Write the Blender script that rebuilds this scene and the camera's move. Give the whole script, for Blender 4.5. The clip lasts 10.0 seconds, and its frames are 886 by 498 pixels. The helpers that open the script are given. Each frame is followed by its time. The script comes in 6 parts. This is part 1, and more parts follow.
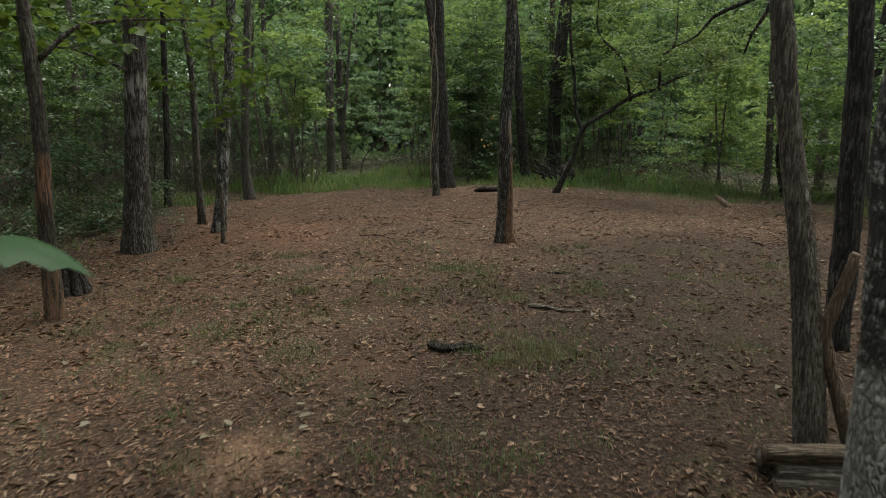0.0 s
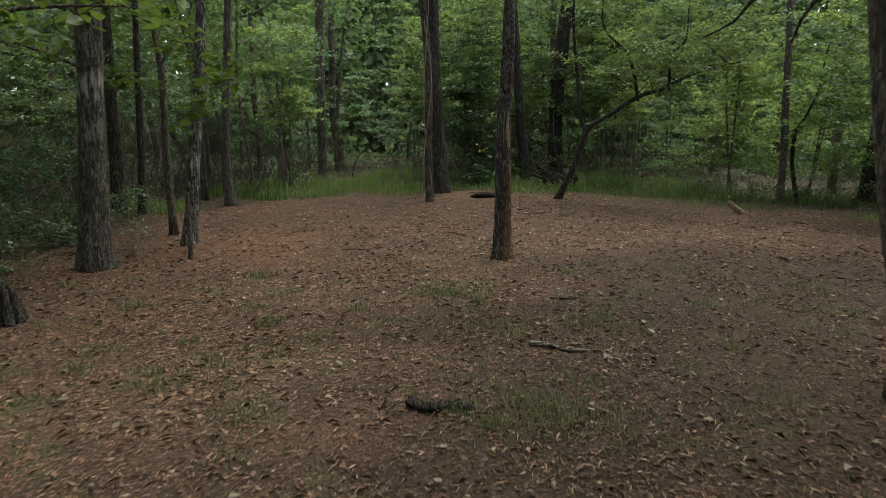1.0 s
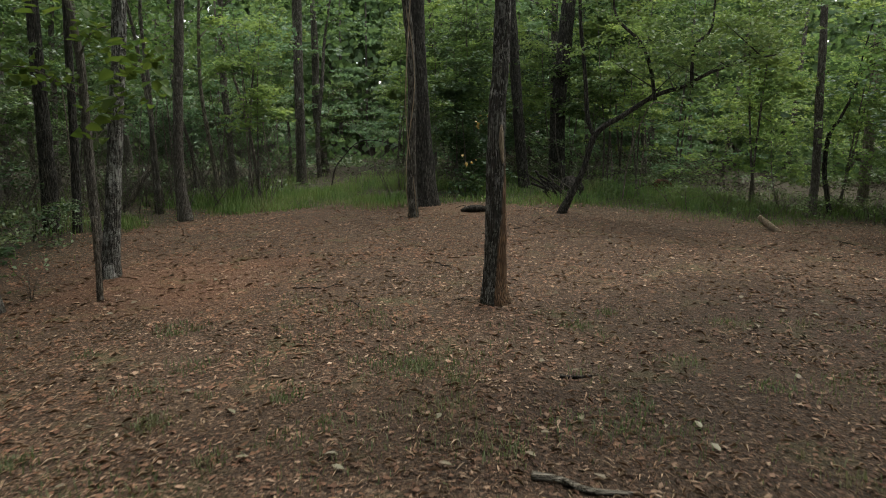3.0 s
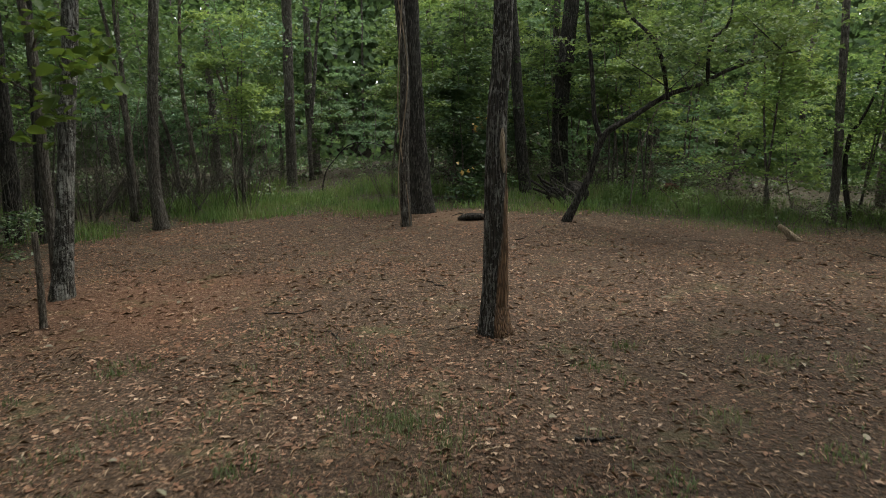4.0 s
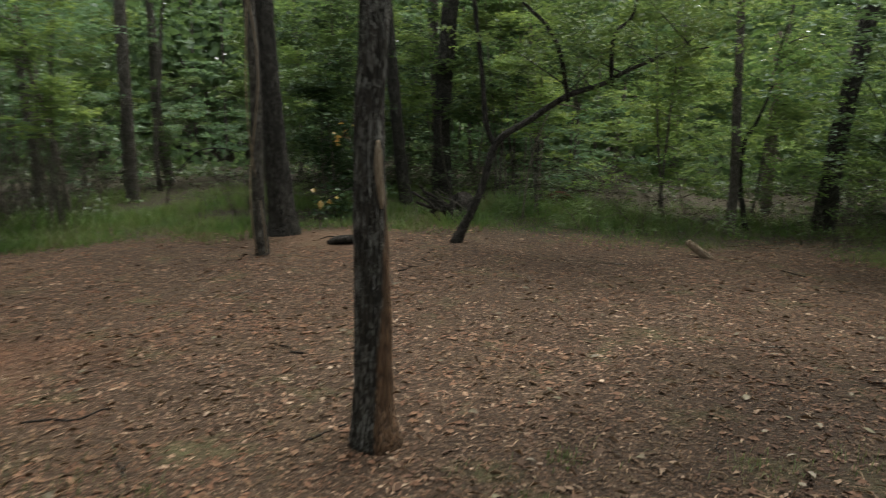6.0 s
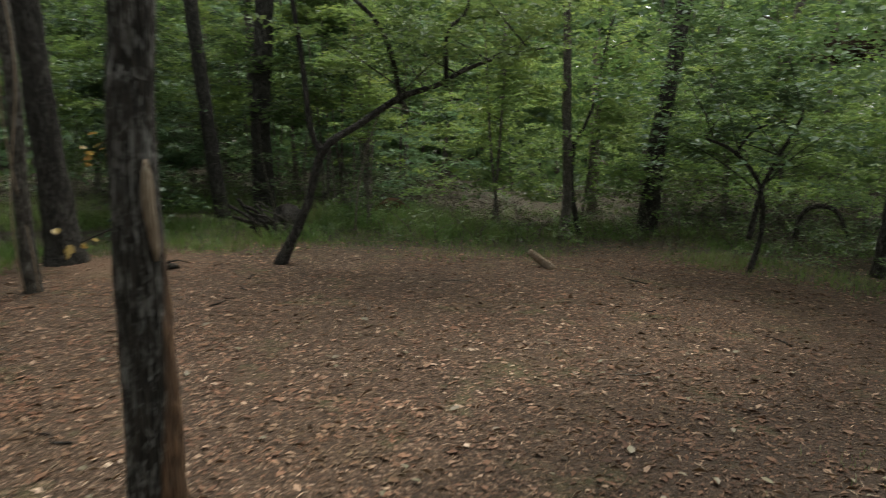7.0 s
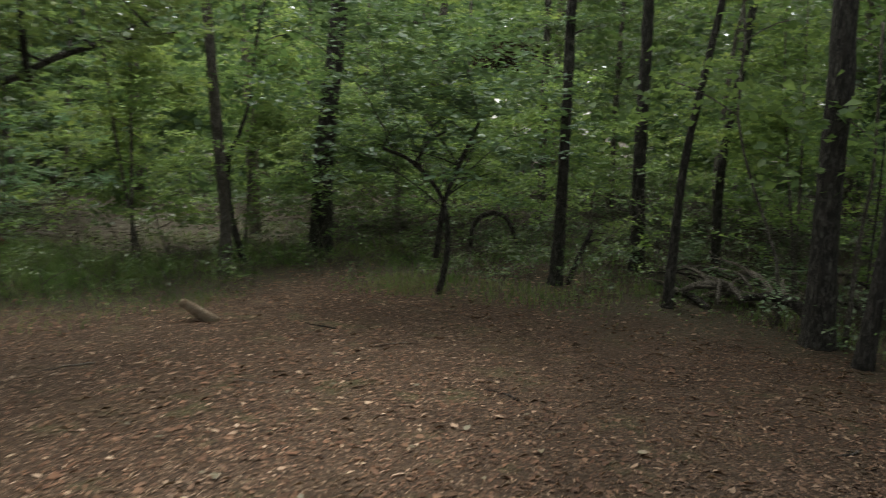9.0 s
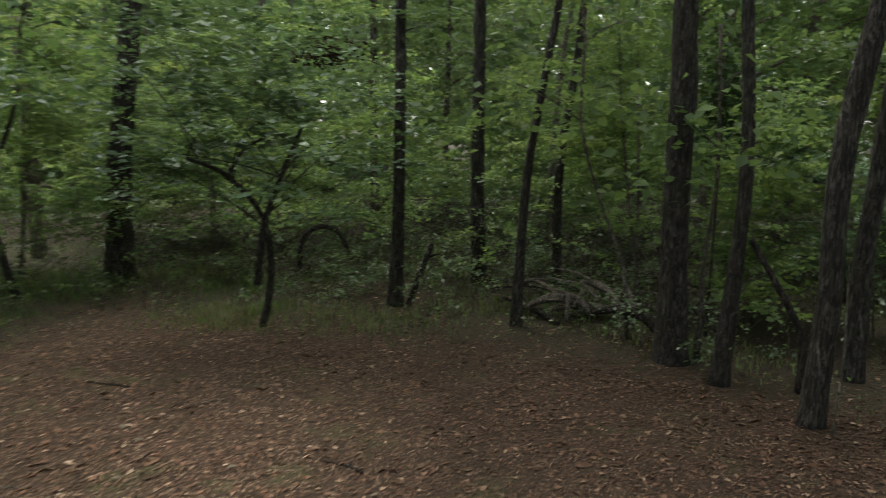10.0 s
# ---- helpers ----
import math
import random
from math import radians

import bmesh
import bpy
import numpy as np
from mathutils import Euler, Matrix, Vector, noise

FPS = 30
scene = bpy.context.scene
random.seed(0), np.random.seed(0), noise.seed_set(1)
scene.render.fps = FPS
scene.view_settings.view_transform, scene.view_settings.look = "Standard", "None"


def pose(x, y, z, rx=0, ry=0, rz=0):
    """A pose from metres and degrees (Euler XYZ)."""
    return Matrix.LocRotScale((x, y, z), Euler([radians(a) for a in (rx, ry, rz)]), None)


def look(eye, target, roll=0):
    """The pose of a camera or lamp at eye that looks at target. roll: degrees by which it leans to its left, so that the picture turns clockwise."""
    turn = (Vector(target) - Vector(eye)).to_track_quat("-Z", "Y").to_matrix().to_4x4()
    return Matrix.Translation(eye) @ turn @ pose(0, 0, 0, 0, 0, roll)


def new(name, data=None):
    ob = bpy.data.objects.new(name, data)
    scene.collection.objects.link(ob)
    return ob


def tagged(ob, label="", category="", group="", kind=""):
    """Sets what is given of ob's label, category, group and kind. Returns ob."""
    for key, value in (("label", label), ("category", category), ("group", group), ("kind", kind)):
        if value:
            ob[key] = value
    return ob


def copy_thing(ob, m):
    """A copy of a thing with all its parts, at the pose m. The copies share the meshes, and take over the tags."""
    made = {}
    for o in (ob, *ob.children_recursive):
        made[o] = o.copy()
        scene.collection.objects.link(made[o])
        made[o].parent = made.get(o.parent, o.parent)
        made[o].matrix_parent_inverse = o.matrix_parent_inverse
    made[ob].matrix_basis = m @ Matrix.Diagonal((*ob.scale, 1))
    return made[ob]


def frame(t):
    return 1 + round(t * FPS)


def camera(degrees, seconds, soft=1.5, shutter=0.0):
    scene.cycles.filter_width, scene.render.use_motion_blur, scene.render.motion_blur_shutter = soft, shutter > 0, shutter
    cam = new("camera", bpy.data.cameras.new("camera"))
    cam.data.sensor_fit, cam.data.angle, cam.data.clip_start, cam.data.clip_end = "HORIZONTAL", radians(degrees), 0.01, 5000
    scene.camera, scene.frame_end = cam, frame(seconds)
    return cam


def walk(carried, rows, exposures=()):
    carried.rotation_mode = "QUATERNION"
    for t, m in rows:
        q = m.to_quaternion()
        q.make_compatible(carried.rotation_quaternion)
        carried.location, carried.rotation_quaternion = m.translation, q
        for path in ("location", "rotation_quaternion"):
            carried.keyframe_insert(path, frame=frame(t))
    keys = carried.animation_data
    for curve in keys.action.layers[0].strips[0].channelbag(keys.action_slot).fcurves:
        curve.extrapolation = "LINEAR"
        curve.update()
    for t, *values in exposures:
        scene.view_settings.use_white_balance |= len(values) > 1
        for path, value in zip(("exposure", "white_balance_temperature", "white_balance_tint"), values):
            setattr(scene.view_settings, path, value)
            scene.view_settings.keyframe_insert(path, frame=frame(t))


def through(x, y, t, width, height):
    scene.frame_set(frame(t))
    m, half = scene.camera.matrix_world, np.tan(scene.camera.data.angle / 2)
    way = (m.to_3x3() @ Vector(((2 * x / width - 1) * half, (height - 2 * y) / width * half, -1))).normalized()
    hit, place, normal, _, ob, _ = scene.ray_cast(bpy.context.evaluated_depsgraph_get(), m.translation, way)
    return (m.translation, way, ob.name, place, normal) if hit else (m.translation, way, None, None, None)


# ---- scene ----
cam = camera(64.2, 10.0, 0.5, 0.5)
METRES, EYE, TILT, LEAN, TURN = 12.699, 2.4, 0.0, 0.0, 0.0
ROWS = [
    (0.0, 0.0, 0.0, 0.0, 0.14, -11.08, -0.69),
    (0.5, 0.0053, 0.0493, 0.0008, 0.13, -11.12, -0.66),
    (1.0, 0.0111, 0.1008, 0.0023, 0.13, -11.13, -0.65),
    (1.5, 0.0179, 0.1538, 0.0029, 0.1, -11.13, -0.63),
    (2.0, 0.0236, 0.2043, 0.0036, 0.08, -11.17, -0.65),
    (2.5, 0.0285, 0.2519, 0.0043, 0.04, -11.17, -0.64),
    (4.0, 0.0385, 0.3903, 0.005, -0.05, -11.15, -0.68),
    (4.5, 0.0417, 0.4368, 0.0053, -0.08, -11.14, -0.66),
    (5.0, 0.0449, 0.4831, 0.0054, -0.52, -11.14, -0.68),
    (6.5, 0.0648, 0.6328, 0.0068, -17.03, -10.72, -1.18),
    (7.0, 0.0795, 0.6834, 0.0076, -23.84, -10.49, -1.21),
    (7.5, 0.0989, 0.7311, 0.009, -30.7, -10.3, -1.21),
    (8.0, 0.1234, 0.7744, 0.0105, -37.49, -10.14, -1.19),
    (8.5, 0.1536, 0.8144, 0.0121, -44.27, -9.93, -1.16),
    (9.0, 0.1912, 0.8499, 0.0141, -51.1, -9.76, -1.03),
    (9.5, 0.2339, 0.882, 0.0158, -57.94, -9.57, -0.99),
    (10.0, 0.2807, 0.9088, 0.0189, -64.75, -9.4, -0.88),
]
walk(cam, [(t, pose(0, 0, EYE, TILT, LEAN, TURN) @ pose(METRES * x, METRES * y, METRES * z, 90 + pitch, roll, yaw)) for t, x, y, z, yaw, pitch, roll in ROWS], exposures=[(0.0, 1.61, 6800, 3)])

# ---- world, sun and exposure ----
world = bpy.data.worlds.new("overcast_sky")
scene.world = world
world.use_nodes = True
wn = world.node_tree.nodes
sky = wn.new("ShaderNodeTexSky")
sky.sky_type = 'NISHITA'
sky.sun_disc = False
sky.sun_elevation, sky.sun_rotation = radians(66), radians(35)
sky.air_density, sky.dust_density = 1.0, 3.0
wn["Background"].inputs["Strength"].default_value = 0.15
cloud = wn.new("ShaderNodeHueSaturation")
cloud.inputs["Saturation"].default_value = 0.25
world.node_tree.links.new(sky.outputs["Color"], cloud.inputs["Color"])
world.node_tree.links.new(cloud.outputs["Color"], wn["Background"].inputs["Color"])
sun_data = bpy.data.lights.new("sun", 'SUN')
sun_data.energy, sun_data.angle, sun_data.color = 0.8, radians(45), (1.0, 0.96, 0.88)
sun = new("sun", sun_data)
sun.matrix_world = look((14 * math.sin(radians(35)), 14 * math.cos(radians(35)), 32), (0, 0, 0))

# ---- materials ----


class Nodes:
    """A node material that is built by short calls."""

    def __init__(self, name):
        self.mat = bpy.data.materials.new(name)
        self.mat.use_nodes = True
        self.tree = self.mat.node_tree
        self.tree.nodes.clear()
        self.out = self.add("ShaderNodeOutputMaterial")

    def add(self, kind, **values):
        node = self.tree.nodes.new(kind)
        for key, value in values.items():
            setattr(node, key, value)
        return node

    def link(self, a, b):
        self.tree.links.new(a, b)

    def coords(self, scale=(1, 1, 1), which="Object"):
        tc = self.add("ShaderNodeTexCoord")
        mp = self.add("ShaderNodeMapping")
        mp.inputs["Scale"].default_value = scale
        self.link(tc.outputs[which], mp.inputs["Vector"])
        return mp.outputs["Vector"]

    def noise(self, vec, scale, detail=4, rough=0.55, distort=0.0):
        n = self.add("ShaderNodeTexNoise")
        n.inputs["Scale"].default_value, n.inputs["Detail"].default_value = scale, detail
        n.inputs["Roughness"].default_value, n.inputs["Distortion"].default_value = rough, distort
        self.link(vec, n.inputs["Vector"])
        return n.outputs["Fac"]

    def voronoi(self, vec, scale, feature='F1', out="Distance"):
        n = self.add("ShaderNodeTexVoronoi", feature=feature)
        n.inputs["Scale"].default_value = scale
        self.link(vec, n.inputs["Vector"])
        return n.outputs[out]

    def ramp(self, fac, *stops):
        n = self.add("ShaderNodeValToRGB")
        el = n.color_ramp.elements
        while len(el) < len(stops):
            el.new(0.5)
        for e, (p, c) in zip(el, stops):
            e.position = p
            e.color = (*c, 1) if not isinstance(c, (int, float)) else (c, c, c, 1)
        self.link(fac, n.inputs["Fac"])
        return n.outputs["Color"]

    def mix(self, fac, a, b, blend='MIX'):
        n = self.add("ShaderNodeMix", data_type='RGBA', blend_type=blend)
        for value, sock in ((fac, n.inputs[0]), (a, n.inputs[6]), (b, n.inputs[7])):
            if isinstance(value, (int, float)):
                sock.default_value = value
            elif isinstance(value, tuple):
                sock.default_value = (*value, 1)
            else:
                self.link(value, sock)
        return n.outputs[2]

    def math(self, op, a, b=0.0):
        n = self.add("ShaderNodeMath", operation=op)
        for value, sock in ((a, n.inputs[0]), (b, n.inputs[1])):
            if isinstance(value, (int, float)):
                sock.default_value = value
            else:
                self.link(value, sock)
        return n.outputs[0]

    def bump(self, height, strength, distance):
        n = self.add("ShaderNodeBump")
        n.inputs["Strength"].default_value, n.inputs["Distance"].default_value = strength, distance
        self.link(height, n.inputs["Height"])
        return n.outputs["Normal"]

    def surface(self, colour, rough=0.85, normal=None, spec=0.25):
        n = self.add("ShaderNodeBsdfPrincipled")
        n.inputs["Specular IOR Level"].default_value = spec
        if isinstance(colour, tuple):
            n.inputs["Base Color"].default_value = (*colour, 1)
        else:
            self.link(colour, n.inputs["Base Color"])
        if isinstance(rough, float):
            n.inputs["Roughness"].default_value = rough
        else:
            self.link(rough, n.inputs["Roughness"])
        if normal is not None:
            self.link(normal, n.inputs["Normal"])
        self.link(n.outputs[0], self.out.inputs["Surface"])
        return self.mat


def warped(m, vec, scale, amount):
    """Coordinates bent by noise, so that cells lose their straight edges."""
    n = m.add("ShaderNodeTexNoise")
    n.inputs["Scale"].default_value, n.inputs["Detail"].default_value = scale, 3
    m.link(vec, n.inputs["Vector"])
    k = m.add("ShaderNodeMix", data_type='VECTOR')
    k.inputs[0].default_value = amount
    m.link(vec, k.inputs[4])
    m.link(n.outputs["Color"], k.inputs[5])
    return k.outputs[1]


def bark(name, dark, mid, pale, lichen=0.3, plate=13.0, stain=None, bands=(), pale_below=None, along=(1, 1, 0.07)):
    """Furrowed bark: upright plates, fine grain, flecks and patches of pale lichen. stain: a brown worn side near the foot;
    bands: heights where the bark is scraped pale; pale_below: chalky up to that height and black above; along: the grain's stretch."""
    m = Nodes(name)
    v = m.coords(along)
    w = m.coords()
    long = m.coords(tuple(min(1, k * 5) for k in along))
    info = m.add("ShaderNodeObjectInfo")
    warp = m.add("ShaderNodeMix", data_type='VECTOR')
    warp.inputs[0].default_value = 0.02
    m.link(v, warp.inputs[4])
    nz = m.add("ShaderNodeTexNoise")
    nz.inputs["Scale"].default_value = 9
    m.link(v, nz.inputs["Vector"])
    m.link(nz.outputs["Color"], warp.inputs[5])
    vv = warp.outputs[1]
    plates = m.voronoi(vv, plate * 3.1, 'DISTANCE_TO_EDGE')
    furrow = m.ramp(plates, (0.02, 0.0), (0.26, 1.0))
    grain = m.noise(v, 60, 5, 0.75)
    broad = m.noise(w, 1.7, 3, 0.6)
    height = m.math('ADD', m.math('MULTIPLY', furrow, 0.65), m.math('MULTIPLY', grain, 0.5))
    col = m.mix(m.ramp(height, (0.35, 0.0), (0.95, 1.0)), dark, mid)
    cell = m.add("ShaderNodeSeparateColor")
    m.link(m.voronoi(warped(m, long, 18, 0.07), plate * 3.8, 'F1', "Color"), cell.inputs[0])
    spots = m.math('MULTIPLY', m.ramp(cell.outputs[0], (0.74 - 0.22 * lichen, 0.0), (0.80 - 0.22 * lichen, 1.0)), m.ramp(m.math('MULTIPLY', grain, m.noise(w, 7, 4, 0.7)), (0.2, 0.0), (0.3, 1.0)))
    fleck = m.math('MULTIPLY', grain, m.noise(long, 13, 4, 0.7))
    col = m.mix(m.math('MULTIPLY', m.ramp(fleck, (0.29, 0.0), (0.36, 1.0)), 0.7), col, pale)
    col = m.mix(m.math('MULTIPLY', spots, 0.45), col, pale)
    patch = m.math('ADD', m.math('MULTIPLY', m.noise(long, 4.5, 5, 0.7), 0.7), m.math('MULTIPLY', m.noise(w, 30, 4, 0.75), 0.4))
    lo = 0.66 - 0.08 * lichen
    col = m.mix(m.math('MULTIPLY', m.ramp(patch, (lo, 0.0), (lo + 0.05, 1.0)), min(1, 0.35 + 0.6 * lichen)), col, m.mix(m.ramp(grain, (0.3, 0.0), (0.6, 1.0)), mid, pale))
    col = m.mix(m.ramp(broad, (0.4, 0.0), (0.65, 0.35)), col, dark)
    sep = m.add("ShaderNodeSeparateXYZ")
    m.link(w, sep.inputs[0])
    for lo_z, hi_z, tone in bands:
        torn = m.math('ADD', sep.outputs[2], m.math('MULTIPLY', m.math('SUBTRACT', m.noise(m.coords((1, 1, 0.12)), 16, 4, 0.7), 0.5), 0.7))
        k = m.ramp(m.math('ABSOLUTE', m.math('SUBTRACT', torn, (lo_z + hi_z) / 2)), ((hi_z - lo_z) * 0.35, 1.0), ((hi_z - lo_z) * 0.65, 0.0))
        streak = m.ramp(m.noise(m.coords((1, 1, 0.12)), 22, 3), (0.44, 0.0), (0.56, 0.85))
        col = m.mix(m.math('MULTIPLY', k, streak), col, tone)
    if pale_below is not None:
        edge = m.math('ADD', sep.outputs[2], m.math('MULTIPLY', m.noise(w, 9, 4), 0.12))
        col = m.mix(m.math('MULTIPLY', m.ramp(m.math('SUBTRACT', edge, pale_below), (0.0, 0.0), (0.04, 1.0)), 0.93), col, m.mix(m.ramp(fleck, (0.28, 0.0), (0.36, 1.0)), (0.012, 0.011, 0.01), mid))
    if stain:
        side = m.math('ADD', m.math('MULTIPLY', sep.outputs[0], 9.0), m.math('MULTIPLY', sep.outputs[2], -0.62))
        side = m.math('ADD', side, m.math('MULTIPLY', m.noise(m.coords((1, 1, 0.16)), 7, 4), 1.5))
        side = m.math('ADD', side, 0.3)
        col = m.mix(m.math('MULTIPLY', m.ramp(side, (0.35, 0.0), (0.6, 1.0)), 0.9), col, m.mix(m.ramp(height, (0.3, 0.0), (0.9, 1.0)), tuple(c * 0.35 for c in stain), stain))
    col = m.mix(m.math('MULTIPLY', info.outputs["Random"], 0.15), col, m.mix(0.4, dark, mid))
    return m.surface(col, 0.9, m.bump(height, 0.9, 0.032), 0.2)


def leafy(name, shades, shine=0.05, through=0.4, glow=(0.16, 0.22, 0.05)):
    """Thin leaves that let light through; every leaf has a shade of its own."""
    m = Nodes(name)
    geo = m.add("ShaderNodeNewGeometry")
    info = m.add("ShaderNodeObjectInfo")
    n = len(shades)
    drift = m.ramp(m.noise(m.coords(), 0.9, 2), (0.36, 0.0), (0.64, 1.0))
    pick = m.math('ADD', m.math('MULTIPLY', geo.outputs["Random Per Island"], 0.45), m.math('MULTIPLY', drift, 0.55))
    col = m.ramp(pick, *[(i / max(1, n - 1), c) for i, c in enumerate(shades)])
    hsv = m.add("ShaderNodeHueSaturation")
    m.link(col, hsv.inputs["Color"])
    m.link(m.math('ADD', m.math('MULTIPLY', info.outputs["Random"], 0.03), 0.485), hsv.inputs["Hue"])
    col = hsv.outputs["Color"]
    diff = m.add("ShaderNodeBsdfDiffuse")
    tran = m.add("ShaderNodeBsdfTranslucent")
    glos = m.add("ShaderNodeBsdfGlossy")
    glos.inputs["Roughness"].default_value = 0.36
    glos.inputs["Color"].default_value = (0.8, 0.85, 0.85, 1)
    m.link(col, diff.inputs["Color"])
    m.link(m.mix(0.3, col, glow), tran.inputs["Color"])
    a = m.add("ShaderNodeMixShader")
    a.inputs[0].default_value = through
    m.link(diff.outputs[0], a.inputs[1])
    m.link(tran.outputs[0], a.inputs[2])
    b = m.add("ShaderNodeMixShader")
    b.inputs[0].default_value = shine
    m.link(a.outputs[0], b.inputs[1])
    m.link(glos.outputs[0], b.inputs[2])
    m.link(b.outputs[0], m.out.inputs["Surface"])
    return m.mat


BARK_OAK = bark("oak_bark", (0.025, 0.021, 0.017), (0.105, 0.09, 0.076), (0.32, 0.30, 0.27), 0.35)
BARK_SCRAPED = bark("scraped_oak_bark", (0.025, 0.021, 0.017), (0.10, 0.086, 0.073), (0.36, 0.34, 0.31), 0.35, bands=((2.15, 2.4, (0.22, 0.2, 0.185)), (2.75, 3.1, (0.42, 0.38, 0.36))))
BARK_PALE = bark("lichened_bark", (0.018, 0.016, 0.014), (0.085, 0.076, 0.066), (0.48, 0.47, 0.44), 1.0)
BARK_STAINED = bark("worn_bark", (0.014, 0.012, 0.010), (0.062, 0.052, 0.043), (0.36, 0.345, 0.32), 0.55, 17, stain=(0.21, 0.115, 0.062))
BARK_DARK = bark("dark_bark", (0.014, 0.0125, 0.011), (0.052, 0.045, 0.039), (0.16, 0.148, 0.132), 0.18)
BARK_BROWN = bark("brown_bark", (0.05, 0.041, 0.032), (0.19, 0.16, 0.13), (0.34, 0.305, 0.265), 0.35, 24)
LOG_BROWN = bark("brown_log_bark", (0.04, 0.031, 0.023), (0.17, 0.125, 0.085), (0.27, 0.215, 0.16), 0.3, 14, along=(0.09, 1, 1))
LOG_GREY = bark("grey_split_wood", (0.05, 0.043, 0.035), (0.17, 0.148, 0.12), (0.3, 0.27, 0.23), 0.3, 16, along=(0.06, 1, 1))
PEELED = bark("peeled_stem", (0.1, 0.068, 0.048), (0.2, 0.145, 0.105), (0.3, 0.235, 0.18), 0.3, 20)
BARK_RUST = bark("rust_stained_bark", (0.03, 0.024, 0.019), (0.1, 0.082, 0.067), (0.24, 0.22, 0.19), 0.25, 17, bands=((1.35, 1.95, (0.3, 0.15, 0.08)), (-0.3, 0.7, (0.22, 0.125, 0.075))))
BARK_GREY = bark("smooth_grey_bark", (0.045, 0.038, 0.032), (0.135, 0.118, 0.1), (0.3, 0.28, 0.25), 0.5, 20)
BARK_CHALK = bark("chalky_bark", (0.13, 0.12, 0.108), (0.33, 0.315, 0.295), (0.55, 0.54, 0.51), 0.6, 13, pale_below=1.2, along=(1, 1, 0.3))
DEADWOOD = bark("weathered_deadwood", (0.07, 0.058, 0.047), (0.22, 0.185, 0.15), (0.40, 0.36, 0.31), 0.3, 16)
TWIG = bark("bare_twigs", (0.05, 0.043, 0.036), (0.165, 0.145, 0.122), (0.3, 0.27, 0.235), 0.3, 16)
ROTTEN = bark("rotten_dark_wood", (0.010, 0.0085, 0.0075), (0.04, 0.033, 0.028), (0.13, 0.115, 0.1), 0.2, 16)

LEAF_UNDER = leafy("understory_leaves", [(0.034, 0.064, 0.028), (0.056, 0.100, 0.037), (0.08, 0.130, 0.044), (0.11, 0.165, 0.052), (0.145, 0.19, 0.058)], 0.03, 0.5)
# yellow-green, lightened to stand for light falling on the leaves
LEAF_BRIGHT = leafy("sunlit_tone_leaves", [(0.058, 0.105, 0.046), (0.09, 0.15, 0.05), (0.135, 0.205, 0.06), (0.18, 0.25, 0.064), (0.225, 0.28, 0.07)], 0.018, 0.6, glow=(0.22, 0.28, 0.08))
LEAF_BLUE = leafy("cool_green_leaves", [(0.05, 0.10, 0.054), (0.08, 0.145, 0.073), (0.115, 0.19, 0.09), (0.15, 0.23, 0.105)], 0.03, 0.55, glow=(0.18, 0.26, 0.1))
LEAF_BROAD = leafy("broad_dull_leaves", [(0.034, 0.070, 0.036), (0.05, 0.095, 0.048), (0.066, 0.115, 0.056), (0.085, 0.13, 0.055)], 0.035, 0.42)
LEAF_TWIG = leafy("backlit_twig_leaves", [(0.036, 0.066, 0.014), (0.054, 0.09, 0.018), (0.074, 0.112, 0.024)], 0.012, 0.5, glow=(0.15, 0.19, 0.025))
LEAF_PALE = leafy("pale_weed_leaves", [(0.10, 0.15, 0.085), (0.14, 0.19, 0.11), (0.18, 0.23, 0.14)], 0.03, 0.3)
LEAF_MAPLE = leafy("broad_maple_leaves", [(0.02, 0.05, 0.022), (0.03, 0.066, 0.028), (0.025, 0.058, 0.025)], 0.012, 0.25)
# darker set for the dim sides: their shade is in the colour
LEAF_DIM = leafy("shade_tone_leaves", [(0.030, 0.054, 0.026), (0.048, 0.082, 0.036), (0.07, 0.108, 0.05), (0.095, 0.125, 0.06), (0.115, 0.15, 0.05)], 0.04, 0.45)
BROWN_BRUSH = leafy("dead_brush_leaves", [(0.026, 0.022, 0.017), (0.034, 0.036, 0.022), (0.048, 0.041, 0.032), (0.062, 0.055, 0.044), (0.075, 0.067, 0.055)], 0.01, 0.15, glow=(0.12, 0.09, 0.05))
# evergreen tone, used as well to colour other leaves as deeply shaded
LEAF_DARK = leafy("evergreen_and_deep_shade_leaves", [(0.018, 0.036, 0.018), (0.03, 0.056, 0.026), (0.044, 0.075, 0.034)], 0.018, 0.3)
LEAF_CANOPY = leafy("canopy_leaves", [(0.045, 0.085, 0.032), (0.078, 0.135, 0.045), (0.11, 0.17, 0.058)], 0.015, 0.55)
# canopy green made paler and bluer: distance haze put into the colour
LEAF_FAR = leafy("hazed_distant_leaves", [(0.05, 0.088, 0.044), (0.072, 0.12, 0.054), (0.1, 0.155, 0.066), (0.13, 0.19, 0.08)], 0.02, 0.55)
GRASS_MAT = leafy("grass_blades", [(0.042, 0.08, 0.024), (0.07, 0.122, 0.033), (0.105, 0.165, 0.044), (0.14, 0.165, 0.062), (0.155, 0.13, 0.075)], 0.02, 0.4)


